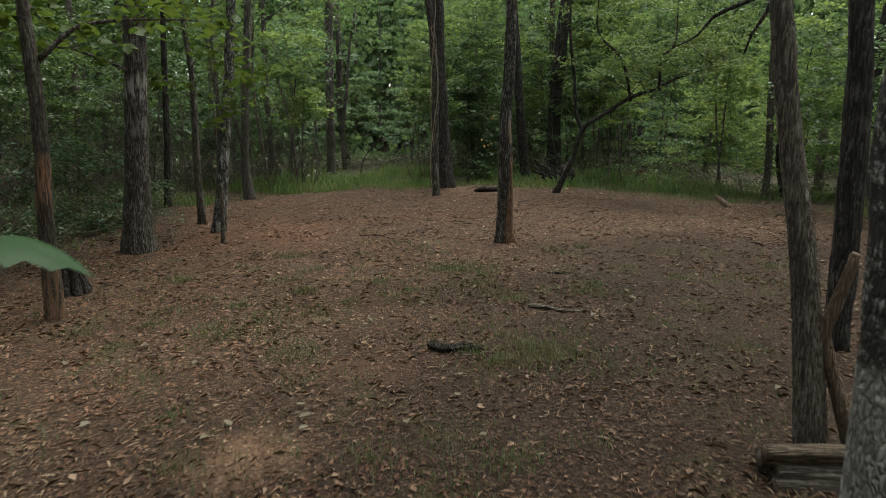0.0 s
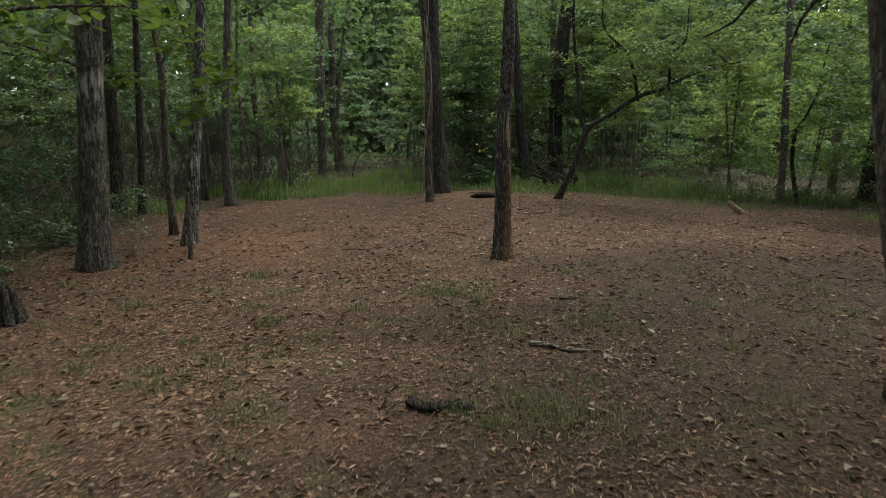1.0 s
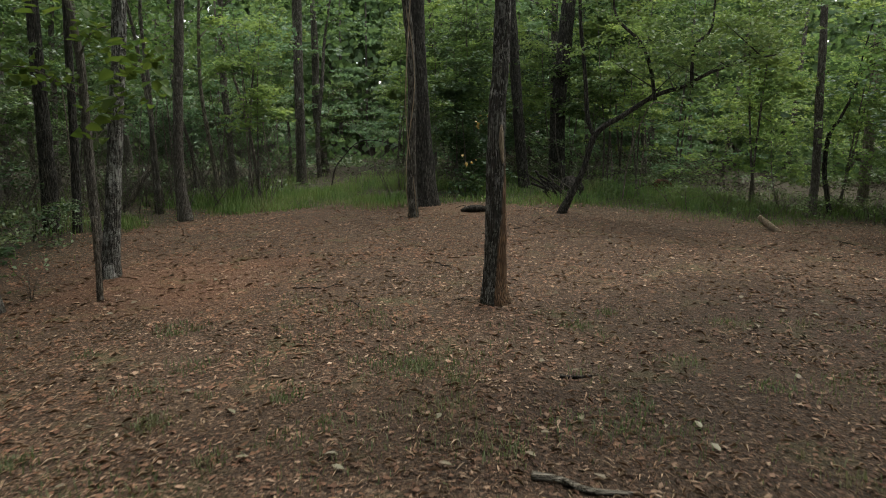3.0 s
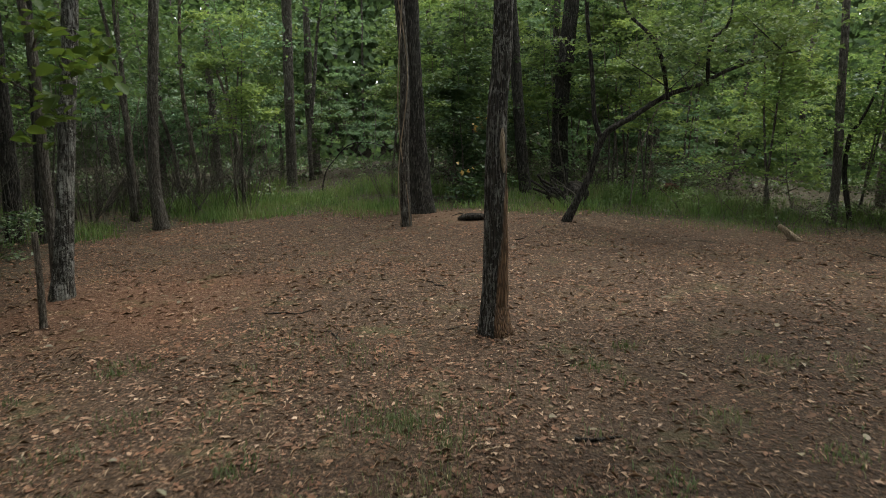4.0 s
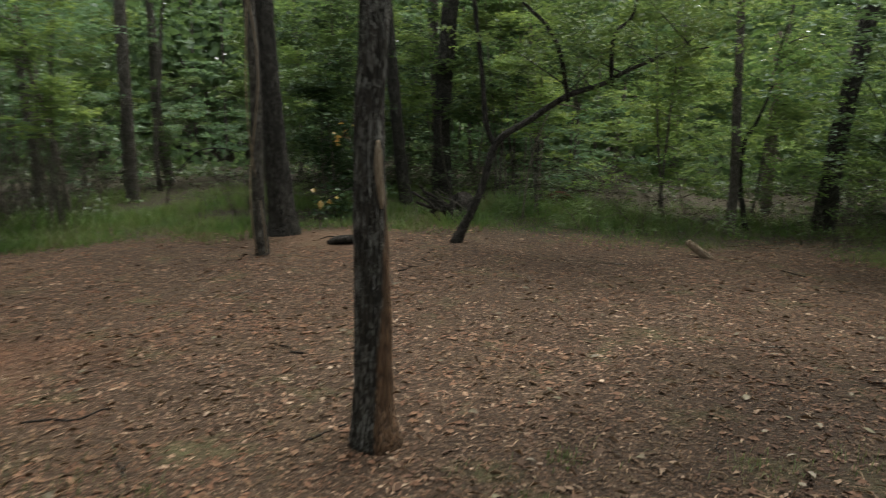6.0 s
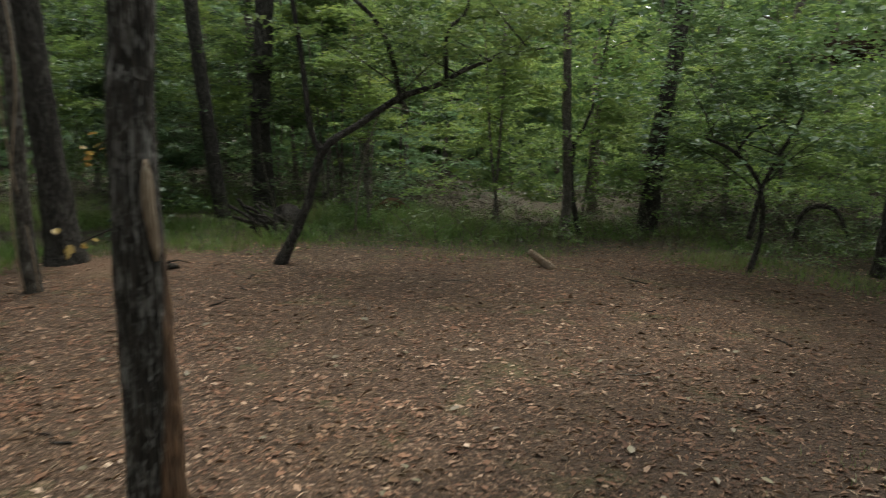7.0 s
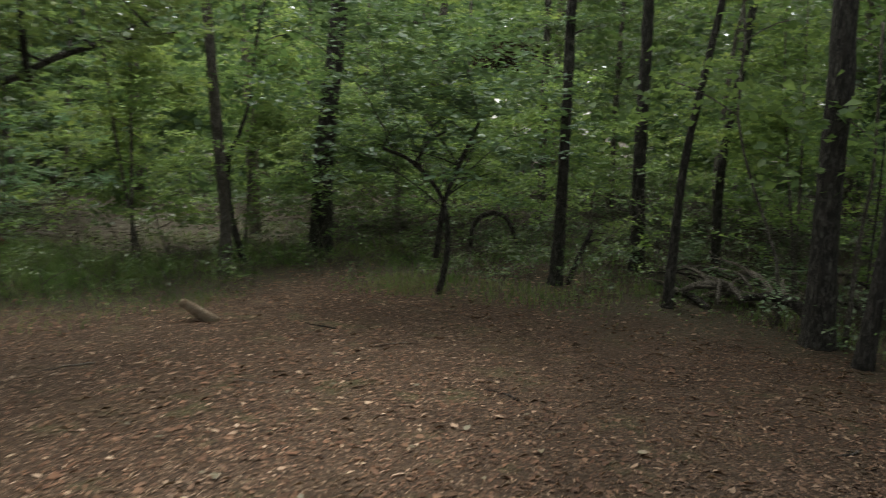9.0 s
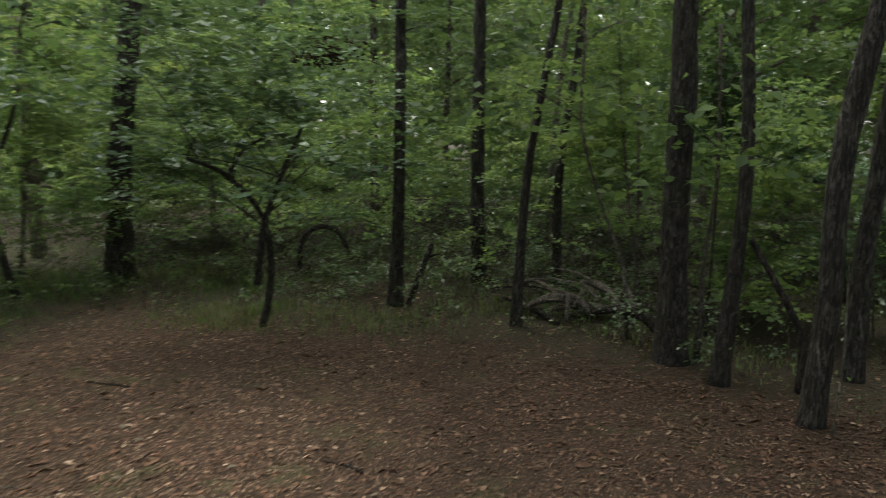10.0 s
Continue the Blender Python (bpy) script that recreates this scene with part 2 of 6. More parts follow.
def darkening(m, w, sep):
    """Where litter and soil are darker: towards the east side, in a band near y 8.6, and at the south end."""
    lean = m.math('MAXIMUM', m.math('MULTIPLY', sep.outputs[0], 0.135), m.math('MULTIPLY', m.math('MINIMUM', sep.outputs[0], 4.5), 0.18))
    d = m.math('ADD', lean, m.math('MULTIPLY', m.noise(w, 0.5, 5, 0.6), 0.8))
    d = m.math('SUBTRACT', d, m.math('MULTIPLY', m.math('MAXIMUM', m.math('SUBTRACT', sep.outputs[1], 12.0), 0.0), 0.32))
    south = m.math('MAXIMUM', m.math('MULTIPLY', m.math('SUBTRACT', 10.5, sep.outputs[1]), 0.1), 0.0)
    cross_band = m.math('MULTIPLY', m.ramp(m.math('ABSOLUTE', m.math('SUBTRACT', sep.outputs[1], 8.6)), (0.5, 1.0), (2.6, 0.0)), 0.3)
    return m.ramp(m.math('ADD', m.math('ADD', d, cross_band), south), (0.5, 0.0), (0.95, 0.95))


def dry_leaves(name, browns):
    """Dry leaves, each of its own brown; redder in some places, greyer in others."""
    m = Nodes(name)
    geo = m.add("ShaderNodeNewGeometry")
    pick = geo.outputs["Random Per Island"]
    w = m.coords()
    sep = m.add("ShaderNodeSeparateXYZ")
    m.link(w, sep.inputs[0])
    sx = sep.outputs[0]
    brown = m.ramp(pick, *browns)
    red = m.ramp(pick, (0.0, (0.10, 0.045, 0.026)), (0.5, (0.18, 0.083, 0.047)), (1.0, (0.25, 0.145, 0.09)))
    grey = m.ramp(pick, (0.0, (0.065, 0.05, 0.037)), (0.6, (0.135, 0.106, 0.08)), (1.0, (0.25, 0.205, 0.16)))
    col = m.mix(m.ramp(m.math('SUBTRACT', m.noise(w, 0.42, 4, 0.6), m.math('MULTIPLY', sx, 0.022)), (0.41, 0.0), (0.64, 0.8)), brown, red)
    col = m.mix(m.ramp(m.noise(w, 0.33, 4, 0.6), (0.28, 0.7), (0.46, 0.0)), col, grey)
    col = m.mix(m.ramp(m.noise(w, 140, 3), (0.35, 0.35), (0.6, 0.0)), col, (0.05, 0.034, 0.022))
    col = m.mix(m.ramp(m.noise(w, 1.1, 5, 0.65), (0.53, 0.0), (0.7, 0.55)), col, (0.095, 0.084, 0.046))
    # rotted patches, and darker leaves towards the east side and the south end
    col = m.mix(m.ramp(m.noise(w, 2.2, 6, 0.7), (0.5, 0.0), (0.66, 0.75)), col, (0.5, 0.47, 0.45), 'MULTIPLY')
    col = m.mix(darkening(m, w, sep), col, (0.47, 0.447, 0.428), 'MULTIPLY')
    return m.surface(col, 0.85, None, 0.2)


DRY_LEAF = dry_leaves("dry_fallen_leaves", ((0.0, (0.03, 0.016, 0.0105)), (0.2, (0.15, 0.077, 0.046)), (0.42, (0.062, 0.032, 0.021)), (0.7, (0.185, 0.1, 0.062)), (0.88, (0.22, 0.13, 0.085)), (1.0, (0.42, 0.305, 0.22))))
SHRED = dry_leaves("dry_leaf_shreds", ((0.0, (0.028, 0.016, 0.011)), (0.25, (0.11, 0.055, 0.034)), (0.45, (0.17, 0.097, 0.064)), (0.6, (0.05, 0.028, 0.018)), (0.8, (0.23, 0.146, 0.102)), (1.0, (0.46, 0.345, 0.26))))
PALE_LEAF = leafy("pale_fallen_leaves", [(0.12, 0.08, 0.055), (0.12, 0.072, 0.045), (0.12, 0.098, 0.072), (0.11, 0.125, 0.07), (0.15, 0.075, 0.044)], 0.02, 0.05, glow=(0.12, 0.07, 0.03))
STRAW = leafy("dry_straw", [(0.22, 0.15, 0.1), (0.14, 0.085, 0.052), (0.27, 0.2, 0.14), (0.05, 0.034, 0.022), (0.2, 0.13, 0.08)], 0.01, 0.05, glow=(0.12, 0.07, 0.03))
TUFT_MAT = leafy("short_grass", [(0.045, 0.066, 0.028), (0.066, 0.092, 0.04), (0.1, 0.105, 0.056), (0.13, 0.1, 0.06)], 0.02, 0.3)
DEAD_CLUMP = leafy("dead_clump_leaves", [(0.022, 0.017, 0.012), (0.045, 0.033, 0.023), (0.015, 0.012, 0.009)], 0.0, 0.0)
ORANGE_LEAF = leafy("yellowed_leaves", [(0.2, 0.12, 0.03), (0.22, 0.15, 0.04), (0.19, 0.08, 0.025)], 0.02, 0.35, glow=(0.12, 0.07, 0.03))


def cut_wood():
    m = Nodes("cut_wood_end")
    rings = m.noise(m.coords((1, 1, 1)), 40, 4)
    return m.surface(m.ramp(rings, (0.3, (0.05, 0.036, 0.025)), (0.7, (0.11, 0.08, 0.056))), 0.8, m.bump(rings, 0.4, 0.01))


CUT = cut_wood()
BARE = bark("bared_wood", (0.22, 0.16, 0.11), (0.36, 0.28, 0.2), (0.45, 0.39, 0.31), 0.2, 20)


def clay():
    m = Nodes("red_clay")
    n = m.noise(m.coords(), 9, 5, 0.7)
    return m.surface(m.ramp(n, (0.4, (0.03, 0.018, 0.012)), (0.7, (0.12, 0.055, 0.03))), 0.95, m.bump(n, 0.8, 0.05), 0.15)


CLAY = clay()


def soil():
    """Trodden earth with leaf crumbs, bare clay, a sandy patch, mossy patches; greener under the woods, and darkened
    there for their shade.
    """
    m = Nodes("forest_soil")
    w = m.coords()
    fine = m.noise(w, 26, 6, 0.7)
    warp = m.add("ShaderNodeMix", data_type='VECTOR')
    warp.inputs[0].default_value = 0.08
    nz = m.add("ShaderNodeTexNoise")
    nz.inputs["Scale"].default_value, nz.inputs["Detail"].default_value = 14, 3
    m.link(w, nz.inputs["Vector"])
    m.link(w, warp.inputs[4])
    m.link(nz.outputs["Color"], warp.inputs[5])
    ww = warp.outputs[1]
    crumbs = m.voronoi(ww, 34, 'F1', "Color")
    crumb_d = m.voronoi(ww, 34)
    sep = m.add("ShaderNodeSeparateColor")
    m.link(crumbs, sep.inputs[0])
    sep2 = m.add("ShaderNodeSeparateColor")
    m.link(m.voronoi(ww, 71, 'F1', "Color"), sep2.inputs[0])
    broad = m.noise(w, 0.55, 5, 0.6)
    pick = m.math('ADD', m.math('MULTIPLY', sep.outputs[0], 0.6), m.math('MULTIPLY', sep2.outputs[0], 0.4))
    col = m.ramp(pick, (0.1, (0.022, 0.015, 0.010)), (0.4, (0.065, 0.04, 0.026)), (0.62, (0.108, 0.067, 0.044)), (0.78, (0.16, 0.103, 0.069)), (0.95, (0.29, 0.21, 0.152)))
    col = m.mix(m.ramp(crumb_d, (0.28, 0.0), (0.6, 0.7)), col, (0.022, 0.015, 0.011))
    col = m.mix(m.ramp(broad, (0.42, 0.0), (0.68, 0.45)), col, (0.06, 0.04, 0.027))

    def blot(x, y, r, colour, amount, soft=0.35):
        d = m.add("ShaderNodeVectorMath", operation='DISTANCE')
        m.link(w, d.inputs[0])
        d.inputs[1].default_value = (x, y, 0.15)
        k = m.math('ADD', m.math('DIVIDE', d.outputs["Value"], r), m.math('MULTIPLY', m.math('SUBTRACT', m.noise(w, 2.4 / r, 4), 0.5), 1.4))
        return m.mix(m.math('MULTIPLY', m.ramp(k, (1 - soft, 1.0), (1.0, 0.0)), amount), col, m.mix(fine, colour, tuple(c * 0.6 for c in colour)))

    col = blot(-1.3, 4.35, 0.5, (0.30, 0.188, 0.122), 0.7, 0.9)
    col = blot(-0.7, 5.9, 0.6, (0.13, 0.074, 0.047), 0.45, 0.9)
    col = blot(0.15, 6.3, 0.5, (0.09, 0.052, 0.036), 0.7, 0.6)
    col = blot(-3.4, 13.6, 2.4, (0.16, 0.075, 0.044), 0.55, 0.8)
    col = blot(0.8, 20.3, 1.5, (0.17, 0.108, 0.07), 0.55, 0.7)
    col = blot(5.4, 11.6, 2.2, (0.07, 0.05, 0.038), 0.6, 0.8)
    col = blot(2.3, 9.3, 1.2, (0.05, 0.035, 0.026), 0.55, 0.7)
    moss = m.ramp(m.noise(w, 1.3, 5, 0.65), (0.56, 0.0), (0.72, 0.5))
    col = m.mix(moss, col, (0.075, 0.085, 0.035))
    place = m.add("ShaderNodeSeparateXYZ")
    m.link(w, place.inputs[0])
    col = m.mix(darkening(m, w, place), col, (0.47, 0.447, 0.428), 'MULTIPLY')
    # forest-floor earth; the trees' shade is partly put into this colour
    wild_shade = m.add("ShaderNodeAttribute", attribute_name="wild_shade")
    col = m.mix(m.math('MULTIPLY', wild_shade.outputs["Fac"], 0.8), col, m.mix(m.ramp(fine, (0.35, 0.0), (0.65, 1.0)), (0.014, 0.013, 0.008), (0.052, 0.047, 0.03)))
    height = m.math('ADD', m.math('MULTIPLY', fine, 0.6), m.math('SUBTRACT', 0.5, crumb_d))
    return m.surface(col, 0.95, m.bump(height, 0.8, 0.03), 0.15)


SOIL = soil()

# ---- geometry helpers ----


class Geo:
    """Vertices and faces that are gathered and then linked as one mesh."""

    def __init__(self):
        self.v, self.f = [], []

    def mesh(self, name, material, origin=(0, 0, 0), smooth=True):
        me = bpy.data.meshes.new(name)
        o = Vector(origin)
        me.from_pydata([tuple(Vector(p) - o) for p in self.v], [], self.f)
        if smooth:
            me.polygons.foreach_set("use_smooth", [True] * len(me.polygons))
        me.materials.append(material)
        me.update()
        return me


def part(name, geo, material, parent, label="", smooth=True):
    """Links a Geo, or a ready mesh, as one mesh object under a thing or a part."""
    o = parent
    origin = Vector((0, 0, 0))
    while o is not None:
        origin += o.location
        o = o.parent
    me = geo.mesh(name, material, origin, smooth) if isinstance(geo, Geo) else geo
    ob = new(name, me)
    ob.parent = parent
    if label:
        ob["label"] = label
    return ob


def thing(name, place, label, category, group="", kind=""):
    ob = new(name)
    ob.empty_display_size = 0.2
    ob.location = place
    return tagged(ob, label, category, group, kind)


def curve_points(pts, step):
    """Points (x, y, z, r) along a smooth line through the given ones, about step apart."""
    P = [np.array(p, float) for p in pts]
    if len(P) < 2:
        return P
    P = [2 * P[0] - P[1]] + P + [2 * P[-1] - P[-2]]
    out = []
    for i in range(1, len(P) - 2):
        a, b, c, d = P[i - 1:i + 3]
        n = max(1, int(np.linalg.norm((c - b)[:3]) / step))
        for k in range(n):
            t = k / n
            out.append(0.5 * (2 * b + (c - a) * t + (2 * a - 5 * b + 4 * c - d) * t * t + (3 * b - a - 3 * c + d) * t ** 3))
    out.append(P[-2])
    return out


def tube(geo, pts, sides=8, step=0.15, rough=0.05, flare=0.0, knots=0.0):
    """A tapered, slightly uneven limb along pts; flare widens its foot into root ridges."""
    line = curve_points(pts, step)
    d0 = Vector(line[1][:3] - line[0][:3]).normalized()
    ref = Vector((0, 1, 0)) if abs(d0.y) < 0.8 else Vector((1, 0, 0))
    u = d0.cross(ref).normalized()
    start = len(geo.v)
    seed = line[0][0] * 3.1 + line[0][1] * 1.7
    z0 = line[0][2]
    for i, p in enumerate(line):
        nxt, prv = line[min(i + 1, len(line) - 1)], line[max(i - 1, 0)]
        d = Vector(nxt[:3] - prv[:3])
        d = d.normalized() if d.length > 1e-6 else d0
        u = (u - d * u.dot(d)).normalized()
        w = d.cross(u)
        r = max(0.002, p[3])
        foot = flare * math.exp(-max(0.0, p[2] - z0) / 0.22)
        for k in range(sides):
            a = 2 * math.pi * k / sides
            c, s = math.cos(a), math.sin(a)
            f = 1 + rough * noise.noise((c * 2.2 + seed, s * 2.2, p[2] * 2.5)) + rough * 0.8 * noise.noise((c * 5, s * 5 + seed, p[2] * 7))
            if flare:
                f += foot * (0.6 + 0.7 * noise.noise((c * 1.6, s * 1.6 + seed, 0.0)))
            if knots:
                f += knots * max(0.0, noise.noise((c * 1.5 + seed, s * 1.5, p[2] * 1.3)) - 0.25)
            geo.v.append(Vector(p[:3]) + (u * c + w * s) * (r * f))
    n = len(line)
    for i in range(n - 1):
        for k in range(sides):
            a, b = start + i * sides + k, start + i * sides + (k + 1) % sides
            geo.f.append((a, b, b + sides, a + sides))
    geo.f.append(tuple(start + k for k in reversed(range(sides))))
    geo.f.append(tuple(start + (n - 1) * sides + k for k in range(sides)))
    return line


def leaf_mesh(name, centres, size, material, rng, tilt=0.45, lobes=False, width=0.34, origin=(0, 0, 0), ragged=0.0, slim=(1.0, 1.0), fold_most=0.22):
    """One folded leaf at each centre, facing mostly upward, each with a turn and size of its own."""
    n = len(centres)
    C = np.asarray(centres, float) - np.array(origin)
    L = np.asarray(size, float) * np.ones(n)
    az = rng.uniform(0, 2 * np.pi, n)
    wide = rng.uniform(*slim, n)[:, None]
    N = np.stack([rng.normal(0, tilt, n), rng.normal(0, tilt, n), np.ones(n)], 1)
    N /= np.linalg.norm(N, axis=1)[:, None]
    D = np.stack([np.cos(az), np.sin(az), np.zeros(n)], 1)
    D -= N * (D * N).sum(1)[:, None]
    D /= np.linalg.norm(D, axis=1)[:, None]
    S = np.cross(N, D)
    fold = rng.uniform(0.02, fold_most, n)
    if lobes:
        shape = [(-0.5, 0, 0), (-0.2, width, 1), (0.2, width * 0.8, 0.8), (0.5, 0, -0.4), (0.2, -width * 0.8, 0.8), (-0.2, -width, 1)]
        tris = [(0, 2, 1), (0, 3, 2), (0, 4, 3), (0, 5, 4)]
    else:
        shape = [(-0.5, 0, 0), (0.0, width, 1), (0.5, 0, -0.5), (0.0, -width, 1)]
        tris = [(0, 2, 1), (0, 3, 2)]
    k = len(shape)
    V = np.empty((n, k, 3))
    for i, (a, b, c) in enumerate(shape):
        V[:, i] = C + L[:, None] * (a * D + b * wide * S + (c * fold)[:, None] * N)
        if ragged:
            V[:, i] += L[:, None] * rng.normal(0, ragged, (n, 3)) * (1, 1, 0.4)
    T = (np.arange(n)[:, None, None] * k + np.array(tris)[None]).reshape(-1, 3)
    return raw_mesh(name, V.reshape(-1, 3), T, material)


def raw_mesh(name, V, T, material):
    me = bpy.data.meshes.new(name)
    me.vertices.add(len(V))
    me.vertices.foreach_set("co", np.ascontiguousarray(V, np.float32).ravel())
    m = T.shape[1]
    me.loops.add(len(T) * m)
    me.loops.foreach_set("vertex_index", np.ascontiguousarray(T, np.int32).ravel())
    me.polygons.add(len(T))
    me.polygons.foreach_set("loop_start", np.arange(0, len(T) * m, m, dtype=np.int32))
    me.update(calc_edges=True)
    me.validate()
    me.materials.append(material)
    return me


def sprays(centres, per, radius, rng, flat=0.22):
    """Leaf places in flat sprays round the given centres."""
    c = np.repeat(np.asarray(centres, float), per, 0)
    a = rng.uniform(0, 2 * np.pi, len(c))
    r = radius * np.sqrt(rng.uniform(0, 1, len(c)))
    dip = -0.25 * r * r / max(radius, 0.01)
    return c + np.stack([r * np.cos(a), r * np.sin(a), dip + rng.normal(0, radius * flat, len(c))], 1)


# ---- the lie of the land ----
EDGE_CENTRE = (2.6, 12.5)
EDGE = [(0, 9.3), (18, 9.9), (32, 10.5), (41, 11.1), (47, 10.8), (53, 9.6), (64, 8.5), (83, 8.5), (100, 8.8), (116, 9.6), (128, 10.4),
        (146, 10.6), (162, 9.3), (180, 8.8), (200, 9.3), (225, 12.0), (270, 15.0), (315, 12.0), (345, 9.2), (360, 9.3)]


def outside(x, y):
    """How many metres a place lies outside the clearing's edge (negative: inside)."""
    dx, dy = np.asarray(x, float) - EDGE_CENTRE[0], np.asarray(y, float) - EDGE_CENTRE[1]
    a = np.degrees(np.arctan2(dy, dx)) % 360
    return np.hypot(dx, dy) - np.interp(a, [e[0] for e in EDGE], [e[1] for e in EDGE])


def ground_z(x, y):
    """The height of the ground: a low rise along the middle of the clearing, with small bumps."""
    x, y = np.asarray(x, float), np.asarray(y, float)
    big = 0.2 - 0.5 * (1 - np.exp(-(x - 1.5) ** 2 / 50)) - np.clip(0.02 * (y - 21), 0, 0.5)
    u, v = x + 0.35 * np.sin(0.9 * y + 1.0), y + 0.35 * np.sin(1.1 * x + 2.0)
    small = np.sin(1.7 * u + 0.6 * v) * np.sin(1.3 * v - 0.5 * u + 1.0) * 0.02 + np.sin(4.3 * u - 2.1 * v) * np.sin(3.7 * v + 1.9 * u) * 0.009 + np.sin(9.1 * u + 3.0 * v) * np.sin(8.3 * v - 4.0 * u) * 0.005
    return big + small


def gz(x, y):
    return float(ground_z(x, y))


def make_ground():
    def axis(lo, hi, mid_lo, mid_hi, fine):
        far_lo = [mid_lo - (mid_lo - lo) * k ** 2 for k in np.linspace(1, 0, 12)[:-1]]
        far_hi = [mid_hi + (hi - mid_hi) * k ** 2 for k in np.linspace(0, 1, 12)[1:]]
        return np.array(far_lo + list(np.arange(mid_lo, mid_hi + 1e-6, fine)) + far_hi)
    xs, ys = axis(-450, 450, -14, 22, 0.2), axis(-450, 450, -4, 34, 0.2)
    X, Y = np.meshgrid(xs, ys)
    Z = ground_z(X, Y)
    nx, ny = len(xs), len(ys)
    i = (np.arange(ny - 1)[:, None] * nx + np.arange(nx - 1)[None]).ravel()
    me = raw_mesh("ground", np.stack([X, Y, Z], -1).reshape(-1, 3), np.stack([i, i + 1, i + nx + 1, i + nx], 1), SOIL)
    me.polygons.foreach_set("use_smooth", [True] * len(me.polygons))
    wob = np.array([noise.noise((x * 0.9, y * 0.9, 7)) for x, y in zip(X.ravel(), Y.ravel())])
    # 1 outside the clearing, where the soil colour carries the woods' shade
    wild_shade = np.clip((outside(X, Y).ravel() + wob * 0.9) / 1.2 + 0.3, 0, 1)
    at = me.attributes.new("wild_shade", 'FLOAT', 'POINT')
    at.data.foreach_set("value", wild_shade.astype(np.float32))
    return tagged(new("ground", me), "leaf-strewn brown earth of a woodland clearing", "ground", kind="structure")


ground = make_ground()

# ---- trees ----
GROUP_EDGE = "trees round the clearing"
STANDING = []


def tree(pts, height, label, material, leaf=LEAF_CANOPY, seed=1, limbs=5, lowest=5.5, crown=42, spread=2.6, sides=18, flare=0.35, low=(), group=GROUP_EDGE, leaf_size=0.17, name="tree"):
    """A tree: a trunk through pts that goes on up to its height, limbs and a crown of leaf sprays. low: further limbs (points, leafy)."""
    rng = np.random.default_rng(seed)
    base = pts[0]
    ob = thing(name, base[:3], label, "tree", group)
    if name == "tree":
        STANDING.append(base[:2])
    x, y, z, r = pts[-1]
    px, py, pz, pr = pts[-2]
    lean = np.clip(np.array([(x - px) / max(0.5, z - pz), (y - py) / max(0.5, z - pz)]), -0.25, 0.25)
    path = list(pts)
    top = height
    for k in (0.33, 0.66, 1.0):
        h = (top - z) * k
        path.append((x + lean[0] * h * (1 - 0.4 * k) + rng.normal(0, 0.12), y + lean[1] * h * (1 - 0.4 * k) + rng.normal(0, 0.12), z + h, max(0.02, r * (1 - 0.85 * k))))
    g = Geo()
    line = tube(g, path, sides, 0.16 if sides > 10 else 0.45, 0.10, flare, 0.35)
    part("trunk", g, material, ob)
    zs = np.array([p[2] for p in line])
    centres = []
    for i in range(limbs):
        h = lowest + (height * 0.92 - lowest) * (i + rng.uniform(0.1, 0.9)) / limbs
        p = line[int(np.argmin(abs(zs - h)))]
        a = rng.uniform(0, 2 * np.pi)
        ln = spread * rng.uniform(0.6, 1.1) * (1.05 - 0.5 * (h - lowest) / max(1, height - lowest))
        lp = [(p[0] + ln * t * math.cos(a + 0.3 * t), p[1] + ln * t * math.sin(a + 0.3 * t), p[2] + ln * (0.75 * t - 0.3 * t * t), max(0.012, p[3] * 0.5 * (1 - 0.85 * t))) for t in (0, 0.35, 0.7, 1.0)]
        g = Geo()
        ll = tube(g, lp, 6, 0.3, 0.1)
        part("limb", g, material, ob)
        for q in ll[len(ll) // 3:]:
            centres.append(q[:3])
    for bp, leaves in low:
        g = Geo()
        ll = tube(g, bp, 7, 0.12, 0.1)
        limb = part("limb", g, material, ob)
        if leaves:
            lc = np.array([q[:3] for q in ll[len(ll) // 3:]])
            lc = lc[rng.integers(0, len(lc), leaves)] + rng.normal(0, 0.28, (leaves, 3)) * (1, 1, 0.5)
            shapes = [leaf_mesh("leaf", [(0, 0, 0)], [0.2], LEAF_TWIG, rng, 0.3, True, 0.36) for _ in range(5)]
            for q in sprays(lc, 6, 0.3, rng):
                lf = part("leaf", shapes[rng.integers(5)], LEAF_TWIG, limb)
                lf.location = q - np.array(base[:3])
                lf.rotation_euler = (rng.normal(0, 0.3), rng.normal(0, 0.3), rng.uniform(0, 6.28))
                lf.scale = (rng.uniform(0.6, 1.2),) * 3
    if centres and crown:
        centres = np.array(centres)
        cc = centres[rng.integers(0, len(centres), crown)] + rng.normal(0, 0.55, (crown, 3)) * (1, 1, 0.6)
        part("crown", leaf_mesh("crown", sprays(cc, 24, 0.7, rng, 0.3), rng.uniform(0.7, 1.3, crown * 24) * leaf_size, leaf, rng, 0.7, origin=base[:3]), leaf, ob)
    return ob


def down(pts, *more):
    return [tuple(p) for p in pts] + list(more)


